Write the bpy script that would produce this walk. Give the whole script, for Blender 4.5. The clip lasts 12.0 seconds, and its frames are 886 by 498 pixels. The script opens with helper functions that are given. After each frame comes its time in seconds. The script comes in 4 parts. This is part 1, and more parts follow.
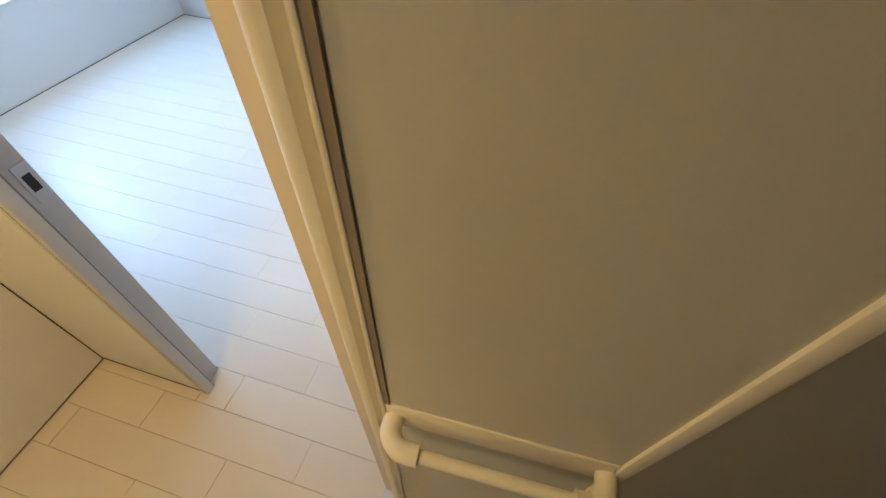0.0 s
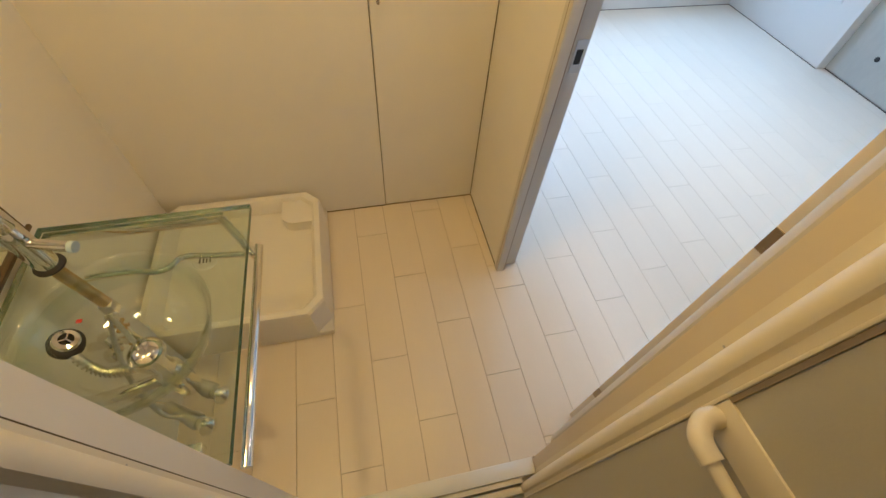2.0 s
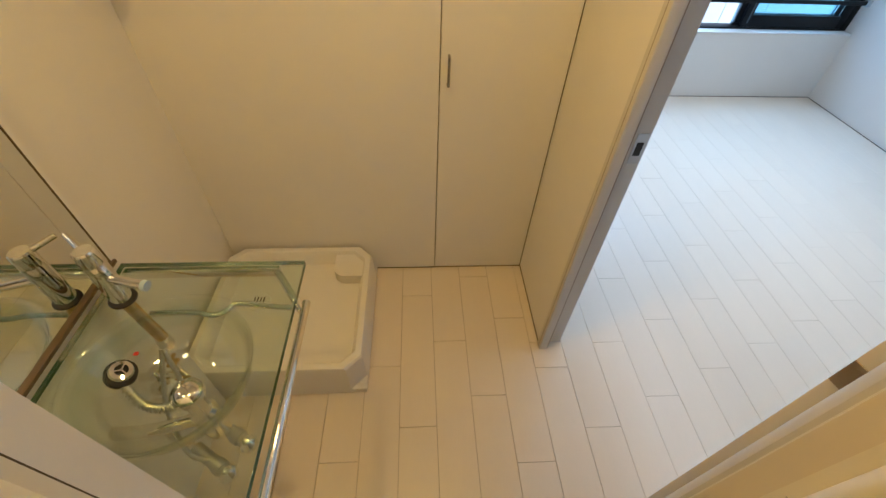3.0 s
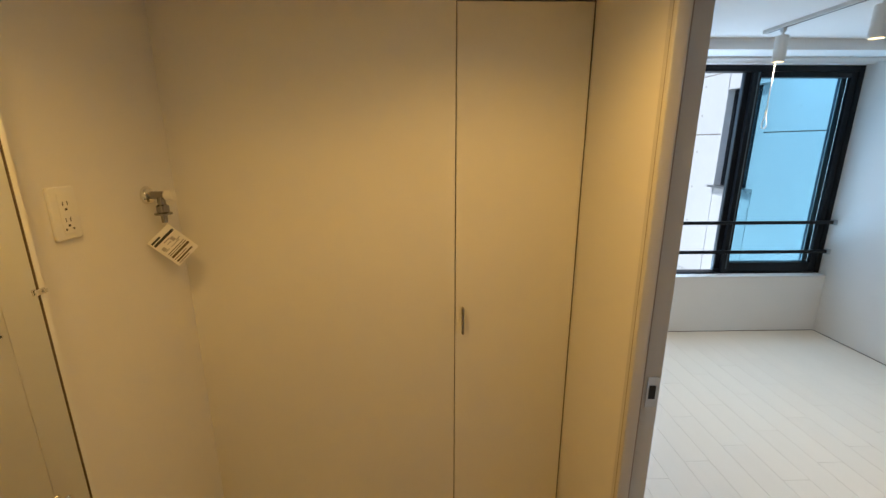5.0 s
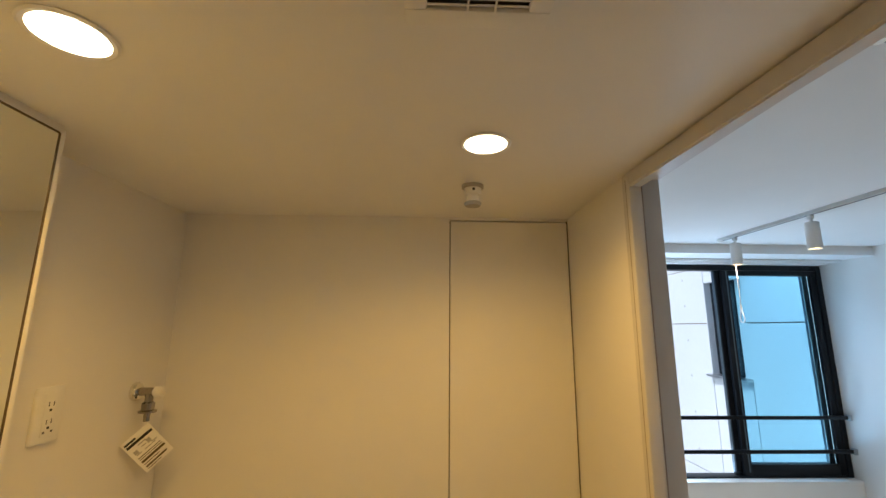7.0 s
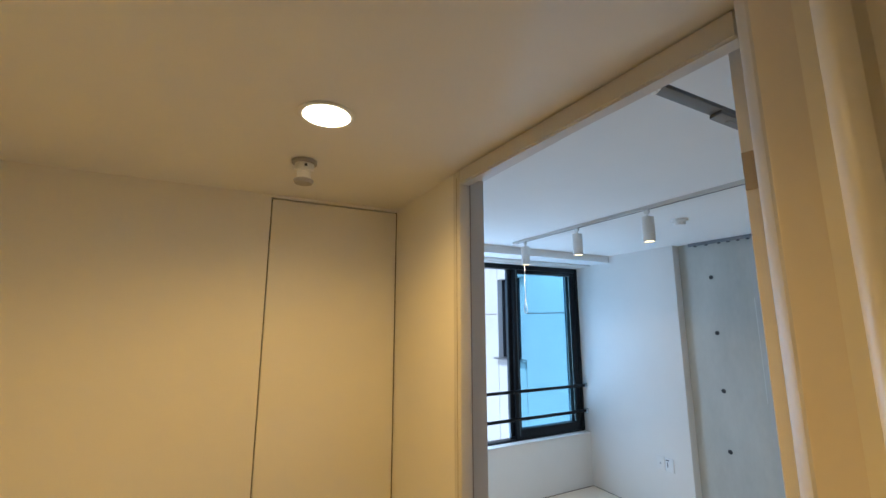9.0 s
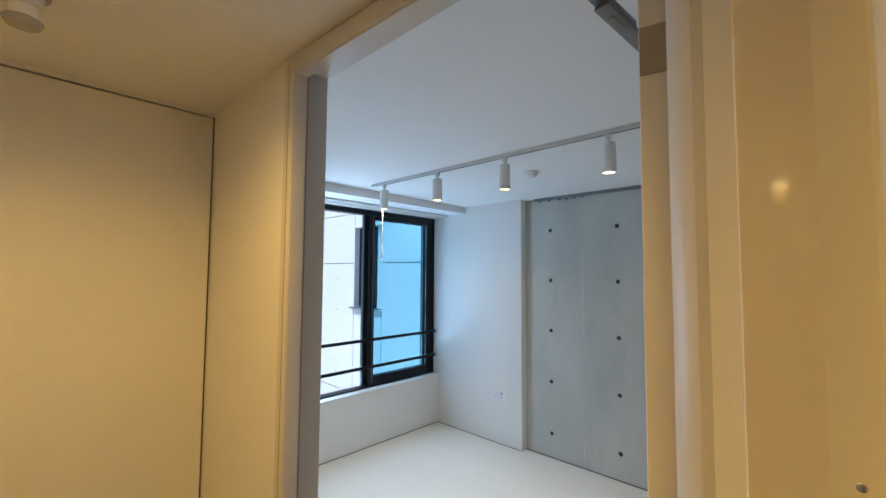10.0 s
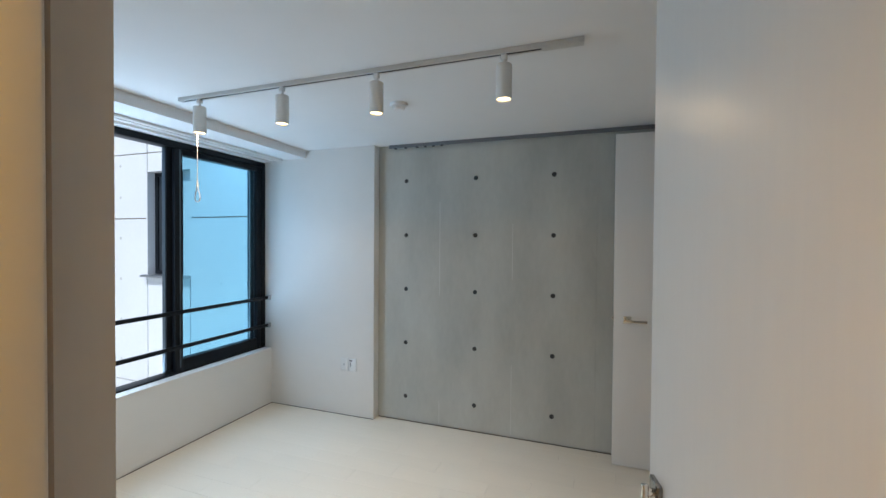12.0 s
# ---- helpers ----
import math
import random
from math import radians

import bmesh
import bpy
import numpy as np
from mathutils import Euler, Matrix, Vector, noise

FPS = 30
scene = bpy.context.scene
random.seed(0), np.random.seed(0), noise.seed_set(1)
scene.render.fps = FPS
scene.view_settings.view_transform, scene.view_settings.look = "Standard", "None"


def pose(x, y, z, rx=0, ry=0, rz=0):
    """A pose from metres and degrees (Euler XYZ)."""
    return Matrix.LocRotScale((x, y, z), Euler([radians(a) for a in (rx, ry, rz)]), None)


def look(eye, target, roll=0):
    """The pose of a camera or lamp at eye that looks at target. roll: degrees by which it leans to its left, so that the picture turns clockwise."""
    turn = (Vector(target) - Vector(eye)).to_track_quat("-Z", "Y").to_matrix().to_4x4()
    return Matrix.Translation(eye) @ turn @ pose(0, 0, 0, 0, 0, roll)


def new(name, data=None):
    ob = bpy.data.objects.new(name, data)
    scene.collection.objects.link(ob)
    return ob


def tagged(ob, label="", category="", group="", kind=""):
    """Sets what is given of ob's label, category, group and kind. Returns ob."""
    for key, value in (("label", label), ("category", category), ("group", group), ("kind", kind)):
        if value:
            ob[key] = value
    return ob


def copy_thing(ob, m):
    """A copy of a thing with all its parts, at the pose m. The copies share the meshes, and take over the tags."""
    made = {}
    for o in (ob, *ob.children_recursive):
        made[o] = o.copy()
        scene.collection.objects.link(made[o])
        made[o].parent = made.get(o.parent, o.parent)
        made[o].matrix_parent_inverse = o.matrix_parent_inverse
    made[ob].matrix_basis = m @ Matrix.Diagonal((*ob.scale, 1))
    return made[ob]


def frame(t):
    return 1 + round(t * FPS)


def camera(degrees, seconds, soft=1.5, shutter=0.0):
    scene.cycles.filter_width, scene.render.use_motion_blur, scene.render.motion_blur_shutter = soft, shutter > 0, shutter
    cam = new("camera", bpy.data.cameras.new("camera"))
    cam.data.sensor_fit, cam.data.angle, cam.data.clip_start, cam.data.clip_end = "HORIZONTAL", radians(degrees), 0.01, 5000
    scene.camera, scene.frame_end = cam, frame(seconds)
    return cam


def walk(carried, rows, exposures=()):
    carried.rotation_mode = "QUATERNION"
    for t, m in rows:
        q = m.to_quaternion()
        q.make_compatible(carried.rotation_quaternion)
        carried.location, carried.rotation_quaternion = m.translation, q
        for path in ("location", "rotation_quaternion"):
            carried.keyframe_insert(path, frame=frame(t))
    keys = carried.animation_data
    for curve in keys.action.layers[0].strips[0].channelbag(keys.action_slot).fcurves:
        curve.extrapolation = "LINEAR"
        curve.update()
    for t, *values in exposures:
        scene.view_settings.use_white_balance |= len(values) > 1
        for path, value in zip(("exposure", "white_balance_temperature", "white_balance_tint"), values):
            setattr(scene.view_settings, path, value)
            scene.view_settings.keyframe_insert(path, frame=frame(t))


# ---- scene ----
cam = camera(94.3, 12.0)
PATH = [
    (0, (-0.316, -1.42, 1.546), (0.931, -1.104, 0.014), 2.9),
    (0.5, (-0.345, -1.447, 1.516), (0.667, -0.726, -0.051), 3.8),
    (1, (-0.43, -1.449, 1.504), (0.307, -0.485, -0.086), 5.0),
    (1.5, (-0.498, -1.416, 1.5), (0.012, -0.346, -0.11), 5.4),
    (2, (-0.523, -1.385, 1.508), (-0.191, -0.241, -0.099), 5.0),
    (2.5, (-0.519, -1.364, 1.525), (-0.32, -0.128, -0.035), 4.0),
    (3, (-0.507, -1.357, 1.538), (-0.391, 0.028, 0.1), 2.7),
    (3.2, (-0.497, -1.36, 1.544), (-0.415, 0.102, 0.182), 1.9),
    (4.8, (-0.508, -1.39, 1.608), (-0.457, 0.51, 0.988), 0.2),
    (5, (-0.507, -1.399, 1.6), (-0.462, 0.539, 1.108), -0.1),
    (5.5, (-0.507, -1.413, 1.612), (-0.468, 0.573, 1.377), -0.1),
    (6, (-0.506, -1.425, 1.628), (-0.467, 0.575, 1.628), 0.1),
    (6.5, (-0.504, -1.435, 1.639), (-0.463, 0.553, 1.851), 0.4),
    (6.7, (-0.502, -1.44, 1.642), (-0.457, 0.539, 1.929), 0.4),
    (8.3, (-0.508, -1.455, 1.657), (-0.058, 0.427, 2.165), -0.1),
    (8.5, (-0.516, -1.44, 1.655), (0.059, 0.418, 2.12), -0.2),
    (9, (-0.526, -1.395, 1.64), (0.374, 0.359, 1.979), 0.0),
    (9.5, (-0.469, -1.322, 1.608), (0.728, 0.266, 1.823), 0.3),
    (10, (-0.381, -1.254, 1.598), (1.066, 0.122, 1.712), 0.4),
    (10.5, (-0.328, -1.201, 1.578), (1.312, -0.058, 1.622), 0.4),
    (11, (-0.294, -1.074, 1.514), (1.494, -0.177, 1.514), 0.1),
    (11.5, (-0.247, -0.916, 1.491), (1.61, -0.175, 1.472), 0.1),
    (12, (-0.156, -0.841, 1.478), (1.73, -0.173, 1.446), 0.4),
]
EXPOSURE = [(0.0, 0.40, 4550, 10), (1.0, 0.38, 4850, 10), (2.5, 0.26, 4850, 10), (5.0, -0.22, 5750, 10), (6.5, -0.2, 5680, 10), (8.5, -0.05, 5150, 10), (9.5, -0.17, 5230, 10), (10.2, -0.16, 5350, 10), (11.0, -0.20, 5350, 10), (11.5, -0.20, 5450, 10), (12.0, -0.20, 5750, 10)]
walk(cam, [(t, look(eye, target, roll)) for t, eye, target, roll in PATH], EXPOSURE)


# ---- world and lights ----
def make_world():
    w = bpy.data.worlds.new("sky")
    w.use_nodes = True
    nt = w.node_tree
    sky = nt.nodes.new("ShaderNodeTexSky")
    sky.sky_type, sky.sun_disc = "NISHITA", False
    sky.sun_elevation, sky.sun_rotation = radians(54), radians(-88)
    bg = nt.nodes["Background"]
    nt.links.new(sky.outputs[0], bg.inputs[0])
    bg.inputs[1].default_value = 0.15
    scene.world = w


def lamp(name, kind, m, watts, colour, **more):
    d = bpy.data.lights.new(name, kind)
    d.energy, d.color = watts, colour
    for key, value in more.items():
        if key == "angle":
            d.angle = value
        elif key == "size":
            d.size = value
        elif key == "size_y":
            d.shape, d.size_y = "RECTANGLE", value
        elif key == "spot":
            d.spot_size, d.spot_blend = value
        elif key == "radius":
            d.shadow_soft_size = value
    ob = new(name, d)
    ob.matrix_world = m
    return ob


make_world()
WARM = (1.0, 0.518, 0.082)
SPOT_WARM = (1.0, 0.66, 0.32)
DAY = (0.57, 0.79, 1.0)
lamp("sun", "SUN", look((-5, 3.2, 7), (0, 3.0, 0)), 4.2, (1.0, 0.97, 0.92), angle=radians(4))
# Added area lamps, kept out of view, stand in for sky light.
lamp("window_daylight", "AREA", look((1.33, 2.062, 1.22), (1.45, 0.0, 1.4)), 17.0, DAY, size=0.22, size_y=1.3)
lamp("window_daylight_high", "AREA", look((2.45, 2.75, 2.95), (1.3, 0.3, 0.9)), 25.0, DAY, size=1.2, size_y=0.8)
# Added fill below the sill, brightening the ceiling like terrace bounce.
lamp("terrace_bounce_fill", "AREA", look((2.0, 2.40, 0.16), (1.3, -0.5, 2.27)), 19.0, DAY, size=1.3, size_y=0.5)
lamp("downlight_lamp", "SPOT", look((-0.385, -0.617, 2.028), (-0.385, -0.617, 0), 0), 17.5, WARM, spot=(radians(160), 0.75), radius=0.045)
lamp("downlight_lamp", "SPOT", look((-1.0, -0.93, 2.028), (-1.0, -0.93, 0), 0), 17.0, WARM, spot=(radians(160), 0.75), radius=0.045)
lamp("kitchen_lamp", "SPOT", look((3.45, -2.15, 2.588), (3.45, -2.15, 0), 0), 22.0, WARM, spot=(radians(165), 0.6), radius=0.045)
SPOT_Y = (1.185, 0.626, 0.090, -0.503)
for sy in SPOT_Y:
    lamp("spot_lamp", "SPOT", look((1.538, sy, 2.066), (1.538, sy + 0.001, 0), 0), 2.6, SPOT_WARM, spot=(radians(157), 0.2), radius=0.02)
    lamp("spot_beam", "SPOT", look((1.538, sy, 2.064), (1.538, sy + 0.001, 0), 0), 27.0, (1.0, 0.91, 0.79), spot=(radians(100), 1.0), radius=0.02)


# ---- mesh helpers ----
ORIGIN = {}


def box(bm, x0, x1, y0, y1, z0, z1, bevel=0.0, seg=2):
    made = bmesh.ops.create_cube(bm, size=1.0)
    vs = made["verts"]
    m = Matrix.Translation(((x0 + x1) / 2, (y0 + y1) / 2, (z0 + z1) / 2)) @ Matrix.Diagonal((x1 - x0, y1 - y0, z1 - z0, 1))
    bmesh.ops.transform(bm, matrix=m, verts=vs)
    if bevel:
        es = list({e for v in vs for e in v.link_edges})
        bmesh.ops.bevel(bm, geom=es, offset=bevel, segments=seg, affect="EDGES", profile=0.5)
    return bm


def B(*a, **k):
    return box(bmesh.new(), *a, **k)


def frame_of(direction):
    return Vector(direction).normalized().to_track_quat("Z", "Y").to_matrix()


def cyl(bm, p0, p1, r0, r1=None, seg=24, caps=True):
    p0, p1 = Vector(p0), Vector(p1)
    r1 = r0 if r1 is None else r1
    m = Matrix.Translation((p0 + p1) / 2) @ frame_of(p1 - p0).to_4x4()
    bmesh.ops.create_cone(bm, cap_ends=caps, segments=seg, radius1=r0, radius2=r1, depth=(p1 - p0).length, matrix=m)
    return bm


def lathe(bm, profile, m=None, seg=32):
    """Turns rows of (radius, height) about the z axis, then moves them by m."""
    m = m or Matrix()
    rings = []
    for r, z in profile:
        if r < 1e-5:
            rings.append([bm.verts.new(m @ Vector((0, 0, z)))])
        else:
            rings.append([bm.verts.new(m @ Vector((r * math.cos(2 * math.pi * i / seg), r * math.sin(2 * math.pi * i / seg), z))) for i in range(seg)])
    for a, b in zip(rings, rings[1:]):
        for i in range(seg):
            j = (i + 1) % seg
            if len(a) == 1 and len(b) > 1:
                bm.faces.new((a[0], b[i], b[j]))
            elif len(b) == 1 and len(a) > 1:
                bm.faces.new((a[i], a[j], b[0]))
            elif len(a) > 1:
                bm.faces.new((a[i], a[j], b[j], b[i]))
    bmesh.ops.recalc_face_normals(bm, faces=bm.faces)
    return bm


def tube(bm, pts, r, seg=14):
    """A round bar along a smooth line through pts."""
    pts = [Vector(p) for p in pts]
    line = []
    for i in range(len(pts) - 1):
        a, b = pts[max(i - 1, 0)], pts[min(i + 2, len(pts) - 1)]
        for k in range(8):
            t = k / 8
            p, q = pts[i], pts[i + 1]
            t1, t2 = (q - a) * 0.5, (b - p) * 0.5
            line.append(p * (2 * t**3 - 3 * t**2 + 1) + t1 * (t**3 - 2 * t**2 + t) + q * (3 * t**2 - 2 * t**3) + t2 * (t**3 - t**2))
    line.append(pts[-1])
    rings, side = [], None
    for i, p in enumerate(line):
        d = (line[min(i + 1, len(line) - 1)] - line[max(i - 1, 0)]).normalized()
        if side is None:
            side = d.orthogonal().normalized()
        side = (side - d * side.dot(d)).normalized()
        up = d.cross(side)
        rings.append([bm.verts.new(p + (side * math.cos(2 * math.pi * k / seg) + up * math.sin(2 * math.pi * k / seg)) * r) for k in range(seg)])
    for a, b in zip(rings, rings[1:]):
        for i in range(seg):
            j = (i + 1) % seg
            bm.faces.new((a[i], a[j], b[j], b[i]))
    bm.faces.new(rings[0][::-1]), bm.faces.new(rings[-1])
    bmesh.ops.recalc_face_normals(bm, faces=bm.faces)
    return bm


def prism(bm, outline, z0, z1):
    """An upright extrusion of a plan outline."""
    lo = [bm.verts.new((x, y, z0)) for x, y in outline]
    hi = [bm.verts.new((x, y, z1)) for x, y in outline]
    n = len(outline)
    bm.faces.new(lo[::-1]), bm.faces.new(hi)
    for i in range(n):
        bm.faces.new((lo[i], lo[(i + 1) % n], hi[(i + 1) % n], hi[i]))
    bmesh.ops.recalc_face_normals(bm, faces=bm.faces)
    return bm


def mesh_of(name, bm, mat, smooth=True):
    me = bpy.data.meshes.new(name)
    if smooth:
        for f in bm.faces:
            f.smooth = True
        for e in bm.edges:
            if len(e.link_faces) == 2 and e.calc_face_angle(0) > radians(32):
                e.smooth = False
    bm.to_mesh(me)
    bm.free()
    if mat:
        me.materials.append(mat)
    return me


def thing(name, at, label, category, group="", kind=""):
    ob = new(name)
    ob.location = at
    ob.empty_display_size = 0.05
    ORIGIN[ob] = Vector(at)
    return tagged(ob, label, category, group, kind)


def part(name, bm, mat, parent, label="", smooth=True):
    o = ORIGIN[parent]
    bmesh.ops.translate(bm, vec=-o, verts=bm.verts)
    ob = new(name, mesh_of(name, bm, mat, smooth))
    ob.parent = parent
    ORIGIN[ob] = o
    return tagged(ob, label)


def solid(name, bm, mat, label, category, kind="", group="", smooth=True):
    ob = new(name, mesh_of(name, bm, mat, smooth))
    ORIGIN[ob] = Vector((0, 0, 0))
    return tagged(ob, label, category, group, kind)


def structure(name, bm, mat, label, category):
    return solid(name, bm, mat, label, category, "structure")


# ---- materials ----
def material(name, colour, rough=0.5, metal=0.0, vary=0.04, scale=6.0, grain=0.0, grain_scale=150.0, bump=0.0, spec=0.5, coat=0.0, trans=0.0, ior=1.45, per_object=0.0, stretch=(1, 1, 1)):
    m = bpy.data.materials.new(name)
    m.use_nodes = True
    nt = m.node_tree
    p = nt.nodes["Principled BSDF"]
    p.inputs["Roughness"].default_value = rough
    p.inputs["Metallic"].default_value = metal
    p.inputs["Specular IOR Level"].default_value = spec
    p.inputs["Coat Weight"].default_value = coat
    p.inputs["Coat Roughness"].default_value = 0.02
    p.inputs["Transmission Weight"].default_value = trans
    p.inputs["IOR"].default_value = ior
    p.inputs["Base Color"].default_value = (*colour, 1)
    if not (vary or grain or bump or per_object):
        return m
    co = nt.nodes.new("ShaderNodeTexCoord")
    mp = nt.nodes.new("ShaderNodeMapping")
    mp.inputs["Scale"].default_value = stretch
    nt.links.new(co.outputs["Object"], mp.inputs[0])
    big, fine = nt.nodes.new("ShaderNodeTexNoise"), nt.nodes.new("ShaderNodeTexNoise")
    big.inputs["Scale"].default_value, big.inputs["Detail"].default_value = scale, 4
    fine.inputs["Scale"].default_value, fine.inputs["Detail"].default_value = grain_scale, 3
    nt.links.new(mp.outputs[0], big.inputs["Vector"]), nt.links.new(mp.outputs[0], fine.inputs["Vector"])
    add = nt.nodes.new("ShaderNodeMath")
    add.operation = "MULTIPLY_ADD"
    nt.links.new(big.outputs[0], add.inputs[0])
    add.inputs[1].default_value, add.inputs[2].default_value = 2 * vary, 1 - vary
    add2 = nt.nodes.new("ShaderNodeMath")
    add2.operation = "MULTIPLY_ADD"
    nt.links.new(fine.outputs[0], add2.inputs[0])
    add2.inputs[1].default_value = 2 * grain
    nt.links.new(add.outputs[0], add2.inputs[2])
    last = add2.outputs[0]
    if per_object:
        info = nt.nodes.new("ShaderNodeObjectInfo")
        a3 = nt.nodes.new("ShaderNodeMath")
        a3.operation = "MULTIPLY_ADD"
        nt.links.new(info.outputs["Random"], a3.inputs[0])
        a3.inputs[1].default_value = per_object
        nt.links.new(last, a3.inputs[2])
        last = a3.outputs[0]
    mul = nt.nodes.new("ShaderNodeVectorMath")
    mul.operation = "SCALE"
    mul.inputs[0].default_value = colour
    nt.links.new(last, mul.inputs["Scale"])
    nt.links.new(mul.outputs[0], p.inputs["Base Color"])
    if bump:
        b = nt.nodes.new("ShaderNodeBump")
        b.inputs["Strength"].default_value, b.inputs["Distance"].default_value = bump, 0.002
        nt.links.new(fine.outputs[0], b.inputs["Height"])
        nt.links.new(b.outputs[0], p.inputs["Normal"])
    return m


def glow(name, colour, strength):
    m = bpy.data.materials.new(name)
    m.use_nodes = True
    p = m.node_tree.nodes["Principled BSDF"]
    p.inputs["Base Color"].default_value = (*colour, 1)
    p.inputs["Emission Color"].default_value = (*colour, 1)
    p.inputs["Emission Strength"].default_value = strength
    return m


PAINT = material("wall_paint", (0.80, 0.78, 0.74), 0.65, vary=0.02, grain=0.012, grain_scale=260, bump=0.12)
CEIL = material("ceiling_paint", (0.82, 0.81, 0.79), 0.75, vary=0.02, grain=0.01, grain_scale=300, bump=0.1)
DOOR_WHITE = material("door_laminate", (0.76, 0.73, 0.68), 0.38, vary=0.02, grain=0.02, grain_scale=90, bump=0.05, stretch=(1, 1, 0.05))
FRAME_WHITE = material("frame_laminate", (0.62, 0.60, 0.57), 0.4, vary=0.02, grain=0.015, grain_scale=120, bump=0.05, stretch=(1, 1, 0.08))
PLANK = material("floor_plank", (0.725, 0.65, 0.53), 0.33, vary=0.03, scale=3, grain=0.03, grain_scale=60, bump=0.06, per_object=0.03, stretch=(6, 0.5, 1))
JOINT = material("floor_joint", (0.32, 0.25, 0.18), 0.8)
# Dark colour for painted shade in gaps, and for one joint line.
SHADOW_GAP = material("shadow_gap_and_joint", (0.10, 0.08, 0.06), 0.8)
CONCRETE = material("fair_faced_concrete", (0.45, 0.445, 0.40), 0.6, vary=0.42, scale=2.0, grain=0.07, grain_scale=38, bump=0.15, stretch=(1, 1, 0.4))
FIN = material("cement_fin", (0.60, 0.60, 0.57), 0.7)
HINGE = material("bronzed_steel", (0.42, 0.36, 0.28), 0.38, 1.0, vary=0.05)
POST_WHITE = material("white_laminate", (0.80, 0.78, 0.75), 0.35, vary=0.02, grain=0.01)
HOLE = material("tie_hole_mortar", (0.05, 0.05, 0.05), 0.9)
BLACK = material("black_aluminium", (0.010, 0.012, 0.015), 0.38, vary=0.05, spec=0.22)
# Colours the door frame gaskets and two strips that paint shade.
GASKET_AND_SHADE = material("dark_gasket_and_shade", (0.34, 0.29, 0.24), 0.7)
CHROME = material("chrome", (0.82, 0.80, 0.76), 0.08, 1.0, vary=0.0)
# Chrome again, the dark surroundings it mirrors put into its colour.
CHROME_REFLECTING_DARK = material("chrome_reflecting_dark", (0.34, 0.32, 0.30), 0.18, 1.0, vary=0.0)
STEEL = material("brushed_steel", (0.52, 0.52, 0.52), 0.3, 1.0, vary=0.05, grain=0.03)
WHITE_PLASTIC = material("white_plastic", (0.80, 0.79, 0.76), 0.35, vary=0.02, grain=0.01)
PAN_PLASTIC = material("pan_plastic", (0.80, 0.78, 0.74), 0.32, vary=0.03, grain=0.01)
BATH_PLASTIC = material("cream_resin_profile", (0.79, 0.745, 0.64), 0.34, vary=0.02, grain=0.01, spec=0.32)
POST_GLOSS = material("glossy_cream_laminate", (0.72, 0.65, 0.54), 0.4, vary=0.02, grain=0.01, coat=0.12)
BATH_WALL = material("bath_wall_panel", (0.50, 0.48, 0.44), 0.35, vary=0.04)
BATH_FLOOR = material("bath_floor", (0.62, 0.57, 0.48), 0.5, vary=0.04, grain=0.05, grain_scale=90, bump=0.3)
SMOKED = material("frosted_resin_panel", (0.60, 0.585, 0.52), 0.28, spec=0.8, vary=0.05, scale=2, grain=0.02, grain_scale=300, bump=0.1)
MIRROR = material("mirror_silver", (0.90, 0.92, 0.88), 0.01, 1.0, vary=0.0)
GREEN_EDGE = material("ground_glass_edge", (0.04, 0.13, 0.085), 0.12, vary=0.0, trans=0.35, ior=1.5)
TINT_GLASS = material("blue_tinted_glass", (0.55, 0.77, 0.86), 0.0, vary=0.0, trans=1.0, ior=1.1)
LAMP_GLOW = glow("lamp_diffuser", (1.0, 0.78, 0.45), 14.0)
SPOT_GLOW = glow("spot_lens", (1.0, 0.66, 0.28), 7.0)
PAPER = material("printed_paper", (0.80, 0.78, 0.72), 0.7, vary=0.03)
INK = material("dark_ink", (0.03, 0.03, 0.035), 0.7)
CORD = material("cotton_cord", (0.78, 0.70, 0.55), 0.8)
FACADE = material("pale_facade_concrete", (0.64, 0.65, 0.64), 0.7, vary=0.06, scale=1.2, grain=0.03, grain_scale=30, bump=0.1)
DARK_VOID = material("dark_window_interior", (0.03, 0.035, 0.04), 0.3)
LEAF = material("hedge_leaf", (0.05, 0.09, 0.03), 0.6, vary=0.3, scale=20)
TERRACE = material("terrace_slab", (0.55, 0.54, 0.51), 0.8, vary=0.08, grain=0.05, grain_scale=40, bump=0.2)
BRASS = material("brass_fitting", (0.60, 0.42, 0.18), 0.3, 1.0, vary=0.03)
RED = material("red_mark", (0.55, 0.05, 0.03), 0.5)
BLUE_CAP = material("pale_blue_cap", (0.45, 0.58, 0.75), 0.35)
STAY_GREY = material("grey_zinc_steel", (0.20, 0.205, 0.215), 0.45, 0.4, vary=0.05)
TRACK_WHITE = material("off_white_enamel", (0.66, 0.65, 0.62), 0.4, vary=0.02, grain=0.01)
# Black sash aluminium with its sky reflection put into a lighter grey.
SASH_REFLECTION = material("black_aluminium_with_reflection", (0.10, 0.125, 0.14), 0.3, 0.5, vary=0.03)
CHANNEL_BROWN = material("dark_brown_channel", (0.12, 0.085, 0.055), 0.4, 0.3, vary=0.05)


